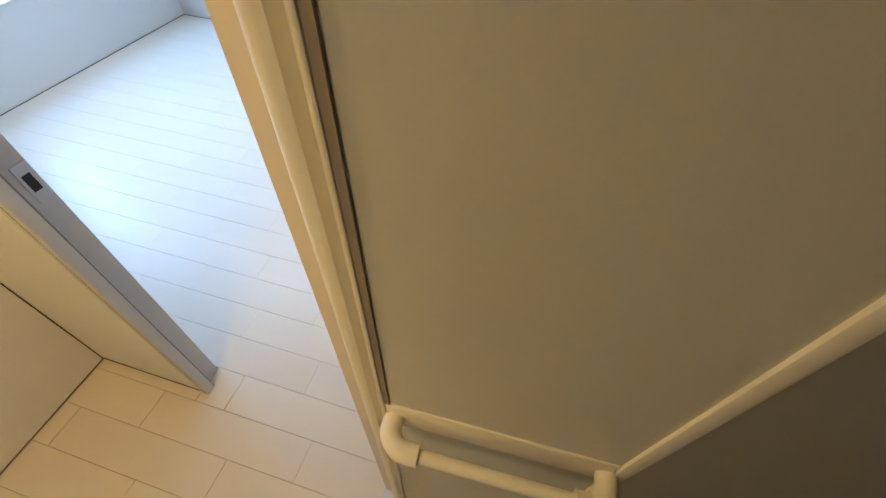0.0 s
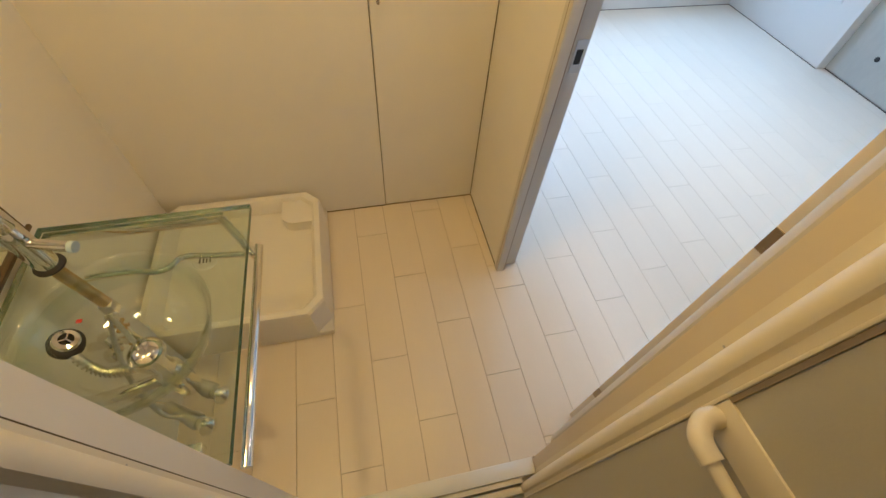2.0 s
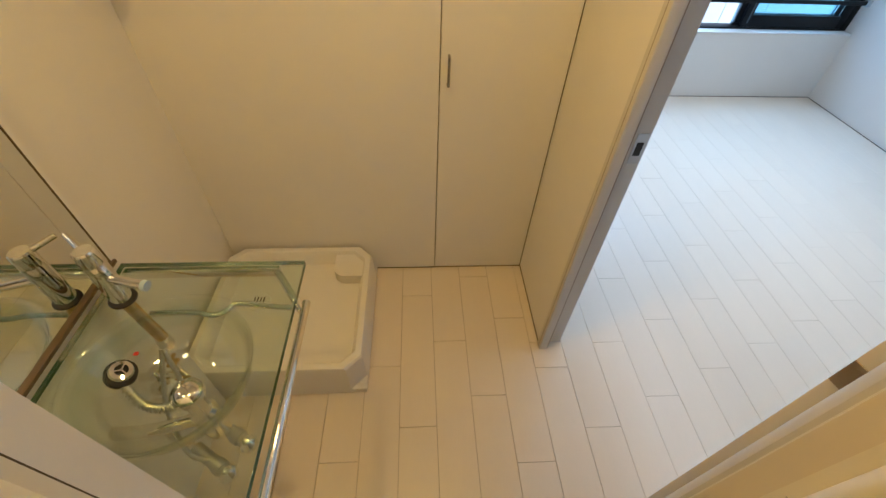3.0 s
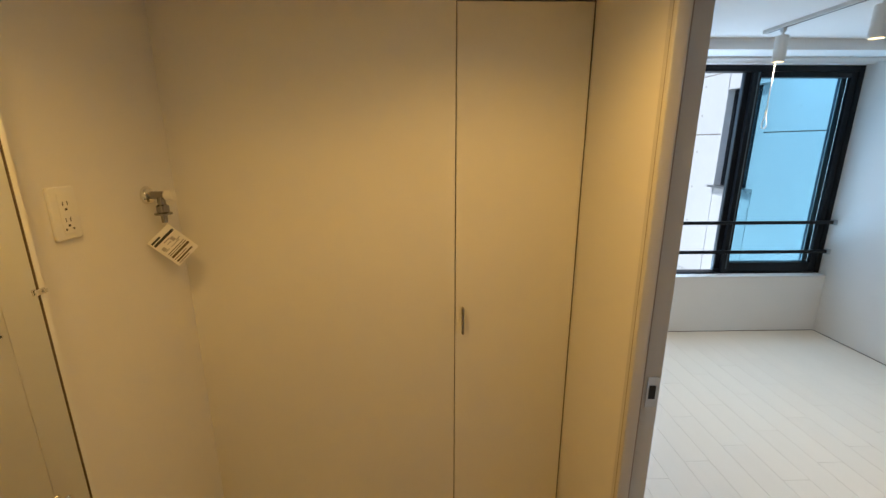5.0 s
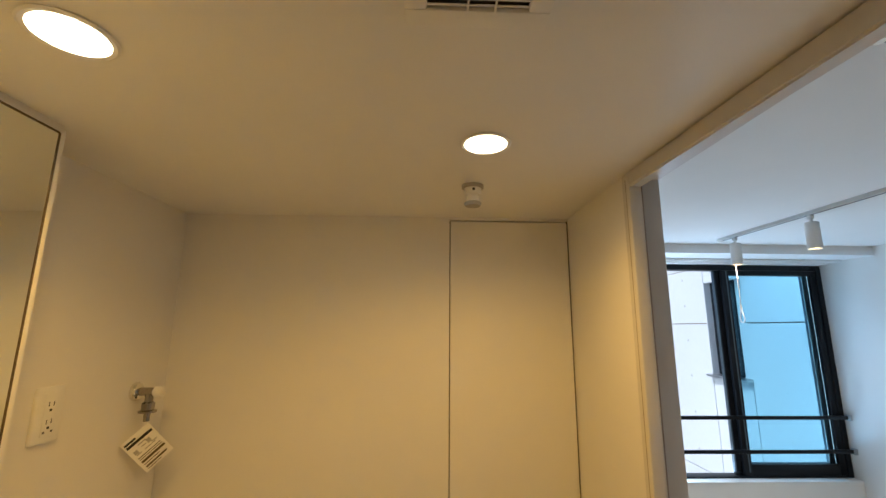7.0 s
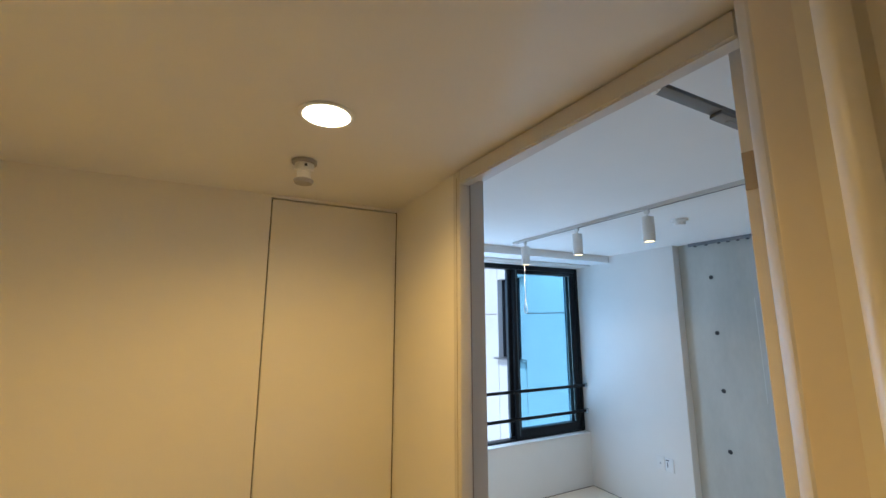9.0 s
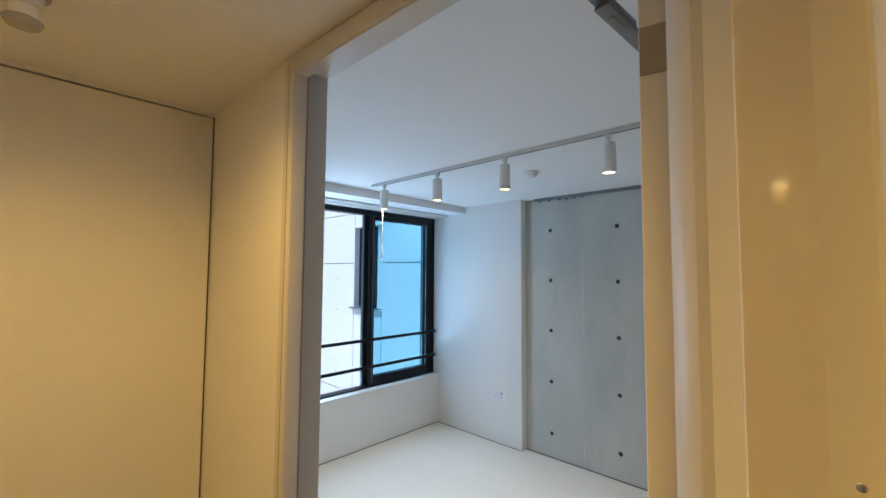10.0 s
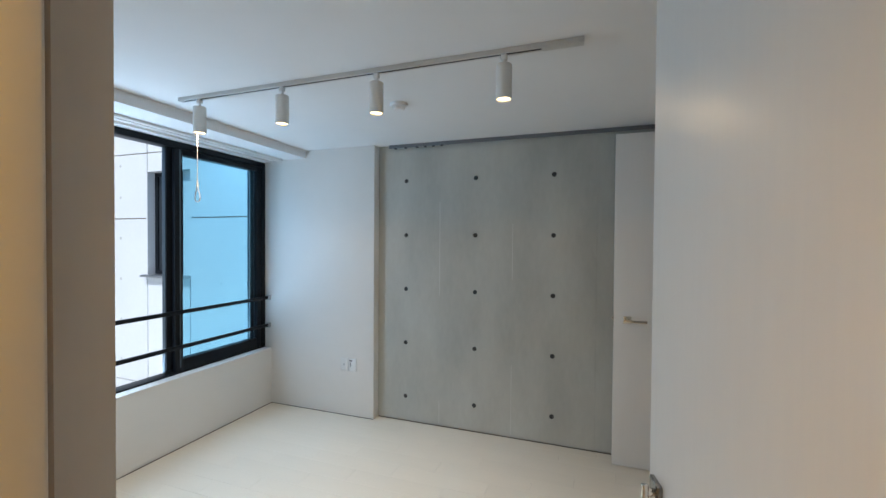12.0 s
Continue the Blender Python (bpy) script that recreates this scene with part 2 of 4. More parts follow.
def sheet_glass(name, tint, base_gloss=0.08):
    """Clear glass too thin to bend the view: a tint, with mirror gloss growing towards the grazing view."""
    m = bpy.data.materials.new(name)
    m.use_nodes = True
    nt = m.node_tree
    nt.nodes.remove(nt.nodes["Principled BSDF"])
    clear, gloss = nt.nodes.new("ShaderNodeBsdfTransparent"), nt.nodes.new("ShaderNodeBsdfGlossy")
    clear.inputs["Color"].default_value = (*tint, 1)
    gloss.inputs["Roughness"].default_value = 0.015
    facing, mix = nt.nodes.new("ShaderNodeLayerWeight"), nt.nodes.new("ShaderNodeMixShader")
    power, gain = nt.nodes.new("ShaderNodeMath"), nt.nodes.new("ShaderNodeMath")
    power.operation, gain.operation = "POWER", "MULTIPLY_ADD"
    facing.inputs["Blend"].default_value, power.inputs[1].default_value = 0.5, 5.0
    gain.inputs[1].default_value, gain.inputs[2].default_value = 0.9, base_gloss
    nt.links.new(facing.outputs["Facing"], power.inputs[0])
    nt.links.new(power.outputs[0], gain.inputs[0])
    nt.links.new(gain.outputs[0], mix.inputs[0])
    nt.links.new(clear.outputs[0], mix.inputs[1])
    nt.links.new(gloss.outputs[0], mix.inputs[2])
    wave, bump = nt.nodes.new("ShaderNodeTexNoise"), nt.nodes.new("ShaderNodeBump")
    wave.inputs["Scale"].default_value, wave.inputs["Detail"].default_value = 9.0, 1.0
    bump.inputs["Strength"].default_value, bump.inputs["Distance"].default_value = 0.3, 0.003
    nt.links.new(wave.outputs[0], bump.inputs["Height"])
    nt.links.new(bump.outputs[0], gloss.inputs["Normal"])
    nt.links.new(mix.outputs[0], nt.nodes["Material Output"].inputs["Surface"])
    return m


GREEN_GLASS = sheet_glass("green_float_glass", (0.895, 0.95, 0.90))
RIM_GLASS = sheet_glass("green_bowl_wall_glass", (0.85, 0.935, 0.88), 0.12)
GREY_PLASTIC = material("grey_white_plastic", (0.40, 0.38, 0.35), 0.4, vary=0.03)


# ---- large structure ----
WASH_CEIL, ROOM_CEIL = 2.04, 2.275
structure("wall_washroom_north", box(B(-1.47, -0.433, 0, 0.10, 0, WASH_CEIL), -0.433, 0.0, 0, 0.10, 2.031, WASH_CEIL), PAINT, "plain white painted wall behind the laundry pan", "wall")
structure("wall_closet_back", B(-0.47, 0.0, 0.30, 0.36, 0, WASH_CEIL), PAINT, "plain wall closing the shallow closet", "wall")
structure("wall_laundry_west", B(-1.47, -1.37, -0.653, 0.0, 0, WASH_CEIL), PAINT, "white painted wall with outlet and water tap", "wall")
structure("wall_basin_west", B(-1.47, -1.243, -1.216, -0.653, 0, WASH_CEIL), PAINT, "white painted wall behind the basin mirror", "wall")
structure("wall_bath_left", B(-1.47, -0.795, -1.316, -1.211, 0, WASH_CEIL, bevel=0.003), POST_WHITE, "white laminated wall beside the bathroom door", "wall")
structure("wall_bath_right", B(-0.104, 0.0325, -1.316, -1.216, 0, WASH_CEIL, bevel=0.003), POST_GLOSS, "glossy cream laminated post beside the bathroom door", "wall")
structure("wall_bath_head", B(-0.795, -0.104, -1.316, -1.216, 1.985, WASH_CEIL), POST_GLOSS, "cream panel above the bathroom door", "wall")
structure("ceiling_washroom", B(-1.47, 0.0325, -1.316, 0.10, WASH_CEIL, 2.12), CEIL, "plain white painted washroom ceiling", "ceiling")
structure("wall_room_west", box(box(B(0.0, 0.09, -0.4385, 2.085, 0, ROOM_CEIL), 0.0, 0.09, -1.186, -0.4385, 2.06, ROOM_CEIL), 0.033, 0.09, -2.90, -1.186, 0, ROOM_CEIL), PAINT, "white painted partition with a doorway", "wall")
structure("wall_return", B(-0.022, 0.0325, -1.2155, -1.1865, 0, WASH_CEIL), PAINT, "narrow white painted wall return beside the door casing", "wall")
structure("wall_room_south", B(0.0, 3.2, -3.0, -2.90, 0, ROOM_CEIL), PAINT, "plain white painted wall", "wall")
structure("wall_room_east", B(2.855, 3.10, 0.83, 2.085, 0, ROOM_CEIL, bevel=0.003), PAINT, "white painted wall projecting beside the bare concrete", "wall")
north = B(0.09, 1.18, 1.885, 2.085, 0, ROOM_CEIL)
box(north, 1.18, 2.855, 1.885, 2.085, 0, 0.497)
box(north, 1.18, 2.855, 1.885, 2.085, 2.192, ROOM_CEIL)
structure("wall_room_north", north, PAINT, "white painted wall with a wide window opening", "wall")
structure("window_sill", B(1.18, 2.852, 1.878, 2.0, 0.497, 0.509, bevel=0.002), WHITE_PLASTIC, "white laminated window sill board", "window sill")
structure("soffit", B(0.09, 2.855, 1.51, 1.885, 2.207, ROOM_CEIL), CEIL, "low white ceiling soffit above the window", "ceiling soffit")
structure("ceiling_room", B(0.0, 3.2, -3.0, 2.085, ROOM_CEIL, 2.36), CEIL, "plain white painted room ceiling", "ceiling")


def concrete_wall():
    wall = structure("wall_concrete", box(B(2.945, 3.2, -1.70, 0.83, 0, ROOM_CEIL), 2.945, 3.2, -2.9, -2.50, 0, ROOM_CEIL), CONCRETE, "bare grey fair-faced concrete wall with tie holes", "wall")
    for a, b in ((0.83, -0.897), (-0.897, -1.70), (-2.50, -2.9)):
        part("panel", B(2.935, 2.945, b + 0.0008, a - 0.0008, 0.006, ROOM_CEIL, bevel=0.0006, seg=1), CONCRETE, wall)
    for y, z0, z1 in ((0.279, 0.01, 0.20), (0.281, 1.05, 1.80), (-0.30, 0.02, 0.55), (-0.302, 1.2, 1.62)):
        part("fin_mark", B(2.9342, 2.9352, y - 0.0018, y + 0.0018, z0, z1), FIN, wall)
    hole = mesh_of("tie_hole", lathe(bmesh.new(), [(0, 0.0015), (0.0135, 0.0015), (0.0155, 0.003), (0.017, 0.0005), (0.017, 0.0)], seg=20), HOLE)
    for y in (0.575, -0.012, -0.60, -1.19):
        for z in (0.206, 0.65, 1.093, 1.535, 1.979):
            h = new("tie_hole", hole)
            h.parent, h.location, h.rotation_euler = wall, (2.935, y, z), (0, -math.pi / 2, 0)


concrete_wall()


def bathroom():
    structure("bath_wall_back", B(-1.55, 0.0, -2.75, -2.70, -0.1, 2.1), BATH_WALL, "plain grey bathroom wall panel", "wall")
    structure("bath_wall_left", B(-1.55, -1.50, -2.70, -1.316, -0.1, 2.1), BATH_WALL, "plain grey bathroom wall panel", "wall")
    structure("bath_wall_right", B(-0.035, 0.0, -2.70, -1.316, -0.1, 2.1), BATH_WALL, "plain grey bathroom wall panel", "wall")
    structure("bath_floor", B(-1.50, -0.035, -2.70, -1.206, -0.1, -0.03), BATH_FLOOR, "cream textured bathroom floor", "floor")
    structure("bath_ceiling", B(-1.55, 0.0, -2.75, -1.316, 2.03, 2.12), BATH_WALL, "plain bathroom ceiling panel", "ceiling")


bathroom()


def bath_door_frame():
    f = thing("bathroom_door_frame", (-0.45, -1.286, 0), "cream resin bathroom door frame with rounded edges", "door frame", kind="structure")
    right = [(-0.095, -1.2495), (-0.1055, -1.2495), (-0.1060, -1.2690)] + [(-0.1240 + 0.038 * math.cos(radians(90 + 9 * k)), -1.2965 + 0.0265 * math.sin(radians(90 + 9 * k))) for k in range(12)] + [(-0.155, -1.306), (-0.154, -1.318), (-0.095, -1.318)]
    part("jamb", prism(bmesh.new(), right, -0.03, 1.985), BATH_PLASTIC, f)
    part("jamb", prism(bmesh.new(), [(-0.899 - x, y) for x, y in right], -0.03, 1.985), BATH_PLASTIC, f)
    for x, w, mat in ((-0.7962, 0.0014, SHADOW_GAP),):
        part("joint_seal", B(x, x + 0.002, -1.2492, -1.2492 + w, 0.012, 1.985), mat, f, "thin dark joint line")
    part("head", B(-0.76, -0.154, -1.318, -1.266, 1.94, 1.985, bevel=0.004), BATH_PLASTIC, f)
    part("sill", B(-0.795, -0.100, -1.261, -1.212, -0.01, 0.012, bevel=0.003), WHITE_PLASTIC, f, "white threshold strip")
    box_low = B(-0.78, -0.154, -1.278, -1.262, -0.03, 0.004, bevel=0.002)
    part("sill_track", box(box_low, -0.78, -0.154, -1.306, -1.284, -0.03, -0.006, bevel=0.002), BATH_PLASTIC, f)
    for z in (0.45, 1.034, 1.50):
        part("screw", lathe(bmesh.new(), [(0, 0.0006), (0.0016, 0.0006), (0.0026, 0)], Matrix.Translation((-0.1055, -1.2600, z)) @ Matrix.Rotation(-math.pi / 2, 4, "Y"), 12), STEEL, f)
        part("screw", lathe(bmesh.new(), [(0, 0.0006), (0.0016, 0.0006), (0.0026, 0)], Matrix.Translation((-0.7935, -1.2560, z)) @ Matrix.Rotation(math.pi / 2, 4, "Y"), 12), STEEL, f)


bath_door_frame()


def bath_leaf(door, m, bar):
    """One leaf of the folding door, built along -y from its hinge, facing -x, then moved by m."""
    w, t = 0.283, 0.022

    def put(name, bm, mat, label=""):
        bmesh.ops.transform(bm, matrix=m, verts=bm.verts)
        return part(name, bm, mat, door, label)

    put("upper_panel", B(0.004, t - 0.007, -w + 0.012, -0.003, 1.074, 1.90), SMOKED, "grey-brown frosted resin panel")
    put("lower_panel", B(0.004, t - 0.007, -w + 0.012, -0.003, 0.06, 1.016), SMOKED, "grey-brown frosted resin panel")
    put("stile", B(0, t, -w, -w + 0.016, 0.01, 1.93, bevel=0.003), BATH_PLASTIC)
    put("stile", B(0, t, -0.0045, 0, 0.01, 1.93, bevel=0.0015), BATH_PLASTIC)
    # Dark strip painting the soft shadow between stile and panel.
    put("panel_gap_shadow", B(0.0015, 0.0055, -0.0105, -0.0046, 1.0745, 1.90), GASKET_AND_SHADE, "dark strip painting the shadow beside the panel")
    put("mid_rail", B(0.001, t, -w + 0.0165, -0.0048, 1.016, 1.074, bevel=0.003), BATH_PLASTIC)
    put("bottom_rail", B(0.001, t, -w + 0.0165, -0.0048, 0.01, 0.06, bevel=0.003), BATH_PLASTIC)
    put("top_rail", B(0.001, t, -w + 0.0165, -0.0048, 1.90, 1.93, bevel=0.003), BATH_PLASTIC)
    if bar:
        z = 1.042
        tb = put("towel_bar", tube(bmesh.new(), [(-0.034, -0.05, z), (-0.034, -0.14, z), (-0.034, -w + 0.05, z)], 0.008, 16), BATH_PLASTIC)
        for s, e in ((-0.016, -0.055), (-w + 0.022, -w + 0.055)):
            put("bar_bracket", tube(bmesh.new(), [(0.003, s, z), (-0.016, s, z), (-0.029, s + (e - s) * 0.25, z), (-0.034, s + (e - s) * 0.55, z), (-0.034, e, z)], 0.0125, 18), BATH_PLASTIC, "rounded cream bracket").parent = tb


def folding_door():
    d = thing("bathroom_folding_door", (-0.15, -1.46, 0.01), "cream framed folding bathroom door with frosted panels, pushed open", "door")
    bath_leaf(d, Matrix.Translation((-0.174, -1.3195, 0)) @ Matrix.Rotation(radians(2.2), 4, "Z"), True)
    bath_leaf(d, Matrix.Translation((-0.130, -1.603, 0)) @ Matrix.Rotation(math.pi, 4, "Z") @ Matrix.Translation((-0.022, 0, 0)) @ Matrix.Rotation(radians(-8), 4, "Z"), False)


folding_door()


# ---- doorway between washroom and room ----
def room_door_frame():
    f = thing("room_door_frame", (0.04, -0.80, 0), "white laminated door frame with a rounded casing", "door frame", kind="structure")
    for inner, s, x0 in ((-0.475, 1, -0.005), (-1.149, -1, 0.024)):
        out = inner + s * 0.036
        x1 = x0 + 0.033
        a, b = sorted((inner, out))
        part("jamb", B(x0, x1, a, b, 0, 2.0385, bevel=0.004, seg=3), FRAME_WHITE, f)
        a, b = sorted((inner + s * 0.0315, out))
        part("rebate", B(x1, 0.092, a, b, 0, 2.050, bevel=0.0015), FRAME_WHITE, f)
        a, b = sorted((inner + s * 0.004, inner + s * 0.014))
        part("gasket", B(x1, x1 + 0.0045, a, b, 0.0, 2.012, bevel=0.001), GASKET_AND_SHADE, f, "thin brown sealing strip")
    casing = [(0.0245, -1.1495), (0.0245, -1.1858), (-0.019, -1.1858), (-0.019, -1.178), (-0.012, -1.168), (0.004, -1.157)]
    part("casing", prism(bmesh.new(), casing, 0, 2.038), FRAME_WHITE, f, "rounded casing strip")
    # No groove is cut; its shade is a dark strip on the face.
    part("casing_groove_shade", B(-0.0056, -0.0044, -0.4605, -0.4585, 0, 2.02), GASKET_AND_SHADE, f, "thin dark strip painting the shadow of the casing groove")
    head = prism(bmesh.new(), [(-0.0055, -0.475), (0.0235, -1.149), (0.0565, -1.149), (0.0275, -0.475)], 1.997, 2.0385)
    bmesh.ops.bevel(head, geom=list(head.edges), offset=0.004, segments=3, affect="EDGES")
    part("head", head, FRAME_WHITE, f)
    part("head_rebate", B(0.036, 0.0925, -1.185, -0.439, 2.030, 2.062), FRAME_WHITE, f)
    part("strike_plate", box(B(0.056, 0.088, -0.4455, -0.4435, 0.915, 1.005, bevel=0.0006, seg=1), 0.070, 0.073, -0.4462, -0.4455, 0.922, 0.925), STEEL, f, "steel strike plate")
    part("strike_hole", B(0.062, 0.080, -0.4466, -0.4454, 0.940, 0.98), INK, f, "dark latch hole")


room_door_frame()


def lever(parent, m):
    """A square rose with a straight lever, facing -y at the origin, moved by m."""
    def put(name, bm, mat, label=""):
        bmesh.ops.transform(bm, matrix=m, verts=bm.verts)
        return part(name, bm, mat, parent, label)

    put("rose", B(-0.024, 0.024, -0.009, 0, -0.024, 0.024, bevel=0.002), CHROME, "square chrome rose")
    arm = cyl(bmesh.new(), (0, -0.009, 0), (0, -0.045, 0), 0.009)
    put("lever_handle", box(arm, -0.010, 0.115, -0.052, -0.040, -0.009, 0.009, bevel=0.003), CHROME, "straight chrome lever")


def room_door():
    w, t, h = 0.73, 0.033, 2.028
    d = thing("room_door", (0.12, -1.10, 0.008), "white laminated flush door standing wide open", "door")
    ang = math.atan2(0.1435, 0.725)
    m = Matrix.Translation((0.077, -1.1085, 0)) @ Matrix.Rotation(ang, 4, "Z")

    def put(name, bm, mat, parent, label=""):
        bmesh.ops.transform(bm, matrix=m, verts=bm.verts)
        return part(name, bm, mat, parent, label)

    leaf = put("leaf", B(0, w, -t, 0, 0.008, h, bevel=0.0025), DOOR_WHITE, d)
    for z in (0.275, 1.030, 1.836):
        plate = B(-0.0024, -0.0002, -t + 0.005, -0.001, z - 0.026, z + 0.027, bevel=0.0006, seg=1)
        for dz in (-0.017, 0.017):
            cyl(plate, (-0.0032, -0.013, z + dz), (-0.0022, -0.013, z + dz), 0.0032, seg=10)
        put("hinge", plate, HINGE, leaf, "dark steel hinge plate with screws")
    put("latch_plate", B(w, w + 0.002, -t + 0.006, -0.006, 0.93, 1.03, bevel=0.0006, seg=1), CHROME, leaf, "chrome latch plate")
    put("latch_bolt", B(w + 0.002, w + 0.020, -t + 0.010, -0.010, 0.966, 0.998, bevel=0.002), CHROME, leaf)
    lever(leaf, m @ Matrix.Translation((w - 0.05, 0, 0.935)) @ Matrix.Rotation(math.pi, 4, "Z"))
    turn = put("thumb_turn_rose", B(w - 0.074, w - 0.026, 0, 0.009, 0.963, 1.011, bevel=0.002), CHROME_REFLECTING_DARK, leaf, "square chrome rose")
    put("thumb_turn", box(cyl(bmesh.new(), (w - 0.05, 0.009, 0.987), (w - 0.05, 0.020, 0.987), 0.008), w - 0.056, w - 0.044, 0.018, 0.032, 0.972, 1.002, bevel=0.003), CHROME, turn, "small chrome thumb turn")
    lever(leaf, m @ Matrix.Translation((w - 0.04, -t, 0.950)))
    c = thing("door_closer", (0.078, -0.994, 2.02), "grey steel sliding door stay between frame and door", "door closer")
    a, b = Vector((0.075, -0.994, 2.025)), Vector((0.440, -1.065, 1.956))
    dirn = (b - a).normalized()
    mm = Matrix.Translation(a) @ dirn.to_track_quat("X", "Z").to_matrix().to_4x4()
    L = (b - a).length
    arm = B(-0.015, L * 0.55, -0.012, 0.012, -0.004, 0.004, bevel=0.0015)
    bmesh.ops.transform(arm, matrix=mm, verts=arm.verts)
    part("arm", arm, STAY_GREY, c)
    chan = box(B(L * 0.35, L, -0.012, 0.012, -0.012, -0.004, bevel=0.0015), L * 0.42, L * 0.5, -0.004, 0.004, -0.0135, -0.012)
    bmesh.ops.transform(chan, matrix=mm, verts=chan.verts)
    part("slide_channel", chan, STAY_GREY, c)
    part("pivot", lathe(bmesh.new(), [(0, -0.012), (0.007, -0.012), (0.011, -0.009), (0.011, 0.018), (0, 0.018)], Matrix.Translation(a), 20), CHROME, c, "round chrome pivot")


room_door()


# ---- washroom things ----
def closet_door():
    d = thing("closet_door", (-0.216, 0.02, 0.004), "tall flush white closet door, closed, reaching the ceiling", "closet door")
    leaf = part("leaf", B(-0.4295, -0.0048, 0.0, 0.022, 0.006, 2.0258, bevel=0.001, seg=1), PAINT, d)
    # Backing and strip put the shade of the door gap into colour.
    part("gap_shade_backing", B(-0.4328, -0.0005, 0.0225, 0.040, 0.0, 2.0308), SHADOW_GAP, d)
    part("edge_shadow", B(-0.0045, -0.0006, 0.004, 0.0222, 0.0, 2.0305), SHADOW_GAP, d, "dark strip painting the shade in the door gap")
    hx = -0.403
    bar = tube(bmesh.new(), [(hx, 0.0, 0.930), (hx, -0.018, 0.930), (hx, -0.026, 0.938), (hx, -0.026, 0.976), (hx, -0.026, 1.014), (hx, -0.018, 1.022), (hx, 0.0, 1.022)], 0.0048, 12)
    part("pull_handle", bar, CHROME_REFLECTING_DARK, leaf, "slim chrome bar handle")


closet_door()


def shadow_gap_lines():
    # No skirting here: dark strips paint the shadow gap under the walls.
    bm = B(-0.713, -0.433, -0.002, 0.0, 0.0, 0.005)
    box(bm, -0.0025, 0.0, -0.438, -0.003, 0.0, 0.005)
    structure("baseboard", bm, SHADOW_GAP, "thin dark strip painting the shadow gap at the foot of the walls", "baseboard")
    bm = B(0.095, 2.853, 1.881, 1.885, 0.0, 0.004)
    box(bm, 2.852, 2.855, 0.832, 1.88, 0.0, 0.004)
    structure("baseboard", bm, SHADOW_GAP, "thin dark strip painting the shadow gap at the foot of the walls", "baseboard")
    structure("baseboard", B(2.929, 2.935, -2.88, 0.828, 0.0, 0.003), SHADOW_GAP, "thin dark strip painting the shadow gap at the foot of the concrete", "baseboard")


shadow_gap_lines()


def laundry_pan():
    p = thing("washing_machine_pan", (-1.05, -0.32, 0), "white plastic washing machine pan on the floor", "laundry pan")
    x0, x1, y0, y1 = -1.366, -0.713, -0.640, -0.002

    def ring(inset, cut, z):
        a, b, c, d = x0 + inset, x1 - inset, y0 + inset, y1 - inset
        return [Vector(v) for v in ((a + cut, c, z), (b - cut, c, z), (b, c + cut, z), (b, d - cut, z), (b - cut, d, z), (a + cut, d, z), (a, d - cut, z), (a, c + cut, z))]

    bm = bmesh.new()
    loops = [ring(0.0, 0.055, 0.0), ring(0.010, 0.055, 0.157), ring(0.015, 0.056, 0.165), ring(0.036, 0.050, 0.165), ring(0.043, 0.046, 0.158), ring(0.060, 0.04, 0.100), ring(0.075, 0.03, 0.097)]
    vs = [[bm.verts.new(v) for v in lp] for lp in loops]
    for a, b in zip(vs, vs[1:]):
        for i in range(8):
            bm.faces.new((a[i], a[(i + 1) % 8], b[(i + 1) % 8], b[i]))
    bm.faces.new(vs[-1]), bm.faces.new(vs[0][::-1])
    bmesh.ops.recalc_face_normals(bm, faces=bm.faces)
    part("tray", bm, PAN_PLASTIC, p)
    for cx, cy in ((x1 - 0.0285, y0 + 0.0285), (x1 - 0.0285, y1 - 0.0285), (x0 + 0.0285, y0 + 0.0285)):
        part("corner_foot", B(cx - 0.0275, cx + 0.0275, cy - 0.0275, cy + 0.0275, 0, 0.030, bevel=0.004), PAN_PLASTIC, p)
    block = [(-0.752, -0.04), (-0.885, -0.04), (-0.885, -0.125)] + [(-0.835 + 0.05 * math.cos(math.pi + k * math.pi / 12), -0.125 + 0.05 * math.sin(math.pi + k * math.pi / 12)) for k in range(1, 7)] + [(-0.752, -0.175)]
    part("raised_corner", prism(bmesh.new(), block, 0.098, 0.149), PAN_PLASTIC, p)
    part("drain_cap", lathe(bmesh.new(), [(0, 0.010), (0.03, 0.010), (0.045, 0.006), (0.05, 0)], Matrix.Translation((-1.19, -0.27, 0.097)), 28), WHITE_PLASTIC, p, "round white drain cap")
    for k in range(4):
        part("drain_slot", B(-1.21 + k * 0.013, -1.204 + k * 0.013, -0.29, -0.25, 0.1065, 0.1078), INK, p)


laundry_pan()


def wall_outlet():
    o = thing("wall_outlet", (-1.37, -0.433, 1.445), "white double power outlet on the wall", "power outlet")
    part("cover_plate", B(-1.370, -1.360, -0.468, -0.398, 1.386, 1.508, bevel=0.003, seg=3), WHITE_PLASTIC, o)
    part("socket_insert", B(-1.360, -1.358, -0.449, -0.417, 1.40, 1.493, bevel=0.001), WHITE_PLASTIC, o)
    for zc in (1.470, 1.432):
        for dy in (-0.006, 0.006):
            part("slot", B(-1.3582, -1.3576, -0.433 + dy - 0.001, -0.433 + dy + 0.001, zc - 0.005, zc + 0.005), INK, o)
        part("earth_hole", B(-1.3582, -1.3576, -0.436, -0.430, zc - 0.016, zc - 0.011), INK, o)
    for dy in (-0.010, 0.010):
        part("screw", B(-1.3582, -1.3570, -0.433 + dy - 0.002, -0.433 + dy + 0.002, 1.408, 1.412), INK, o)


wall_outlet()


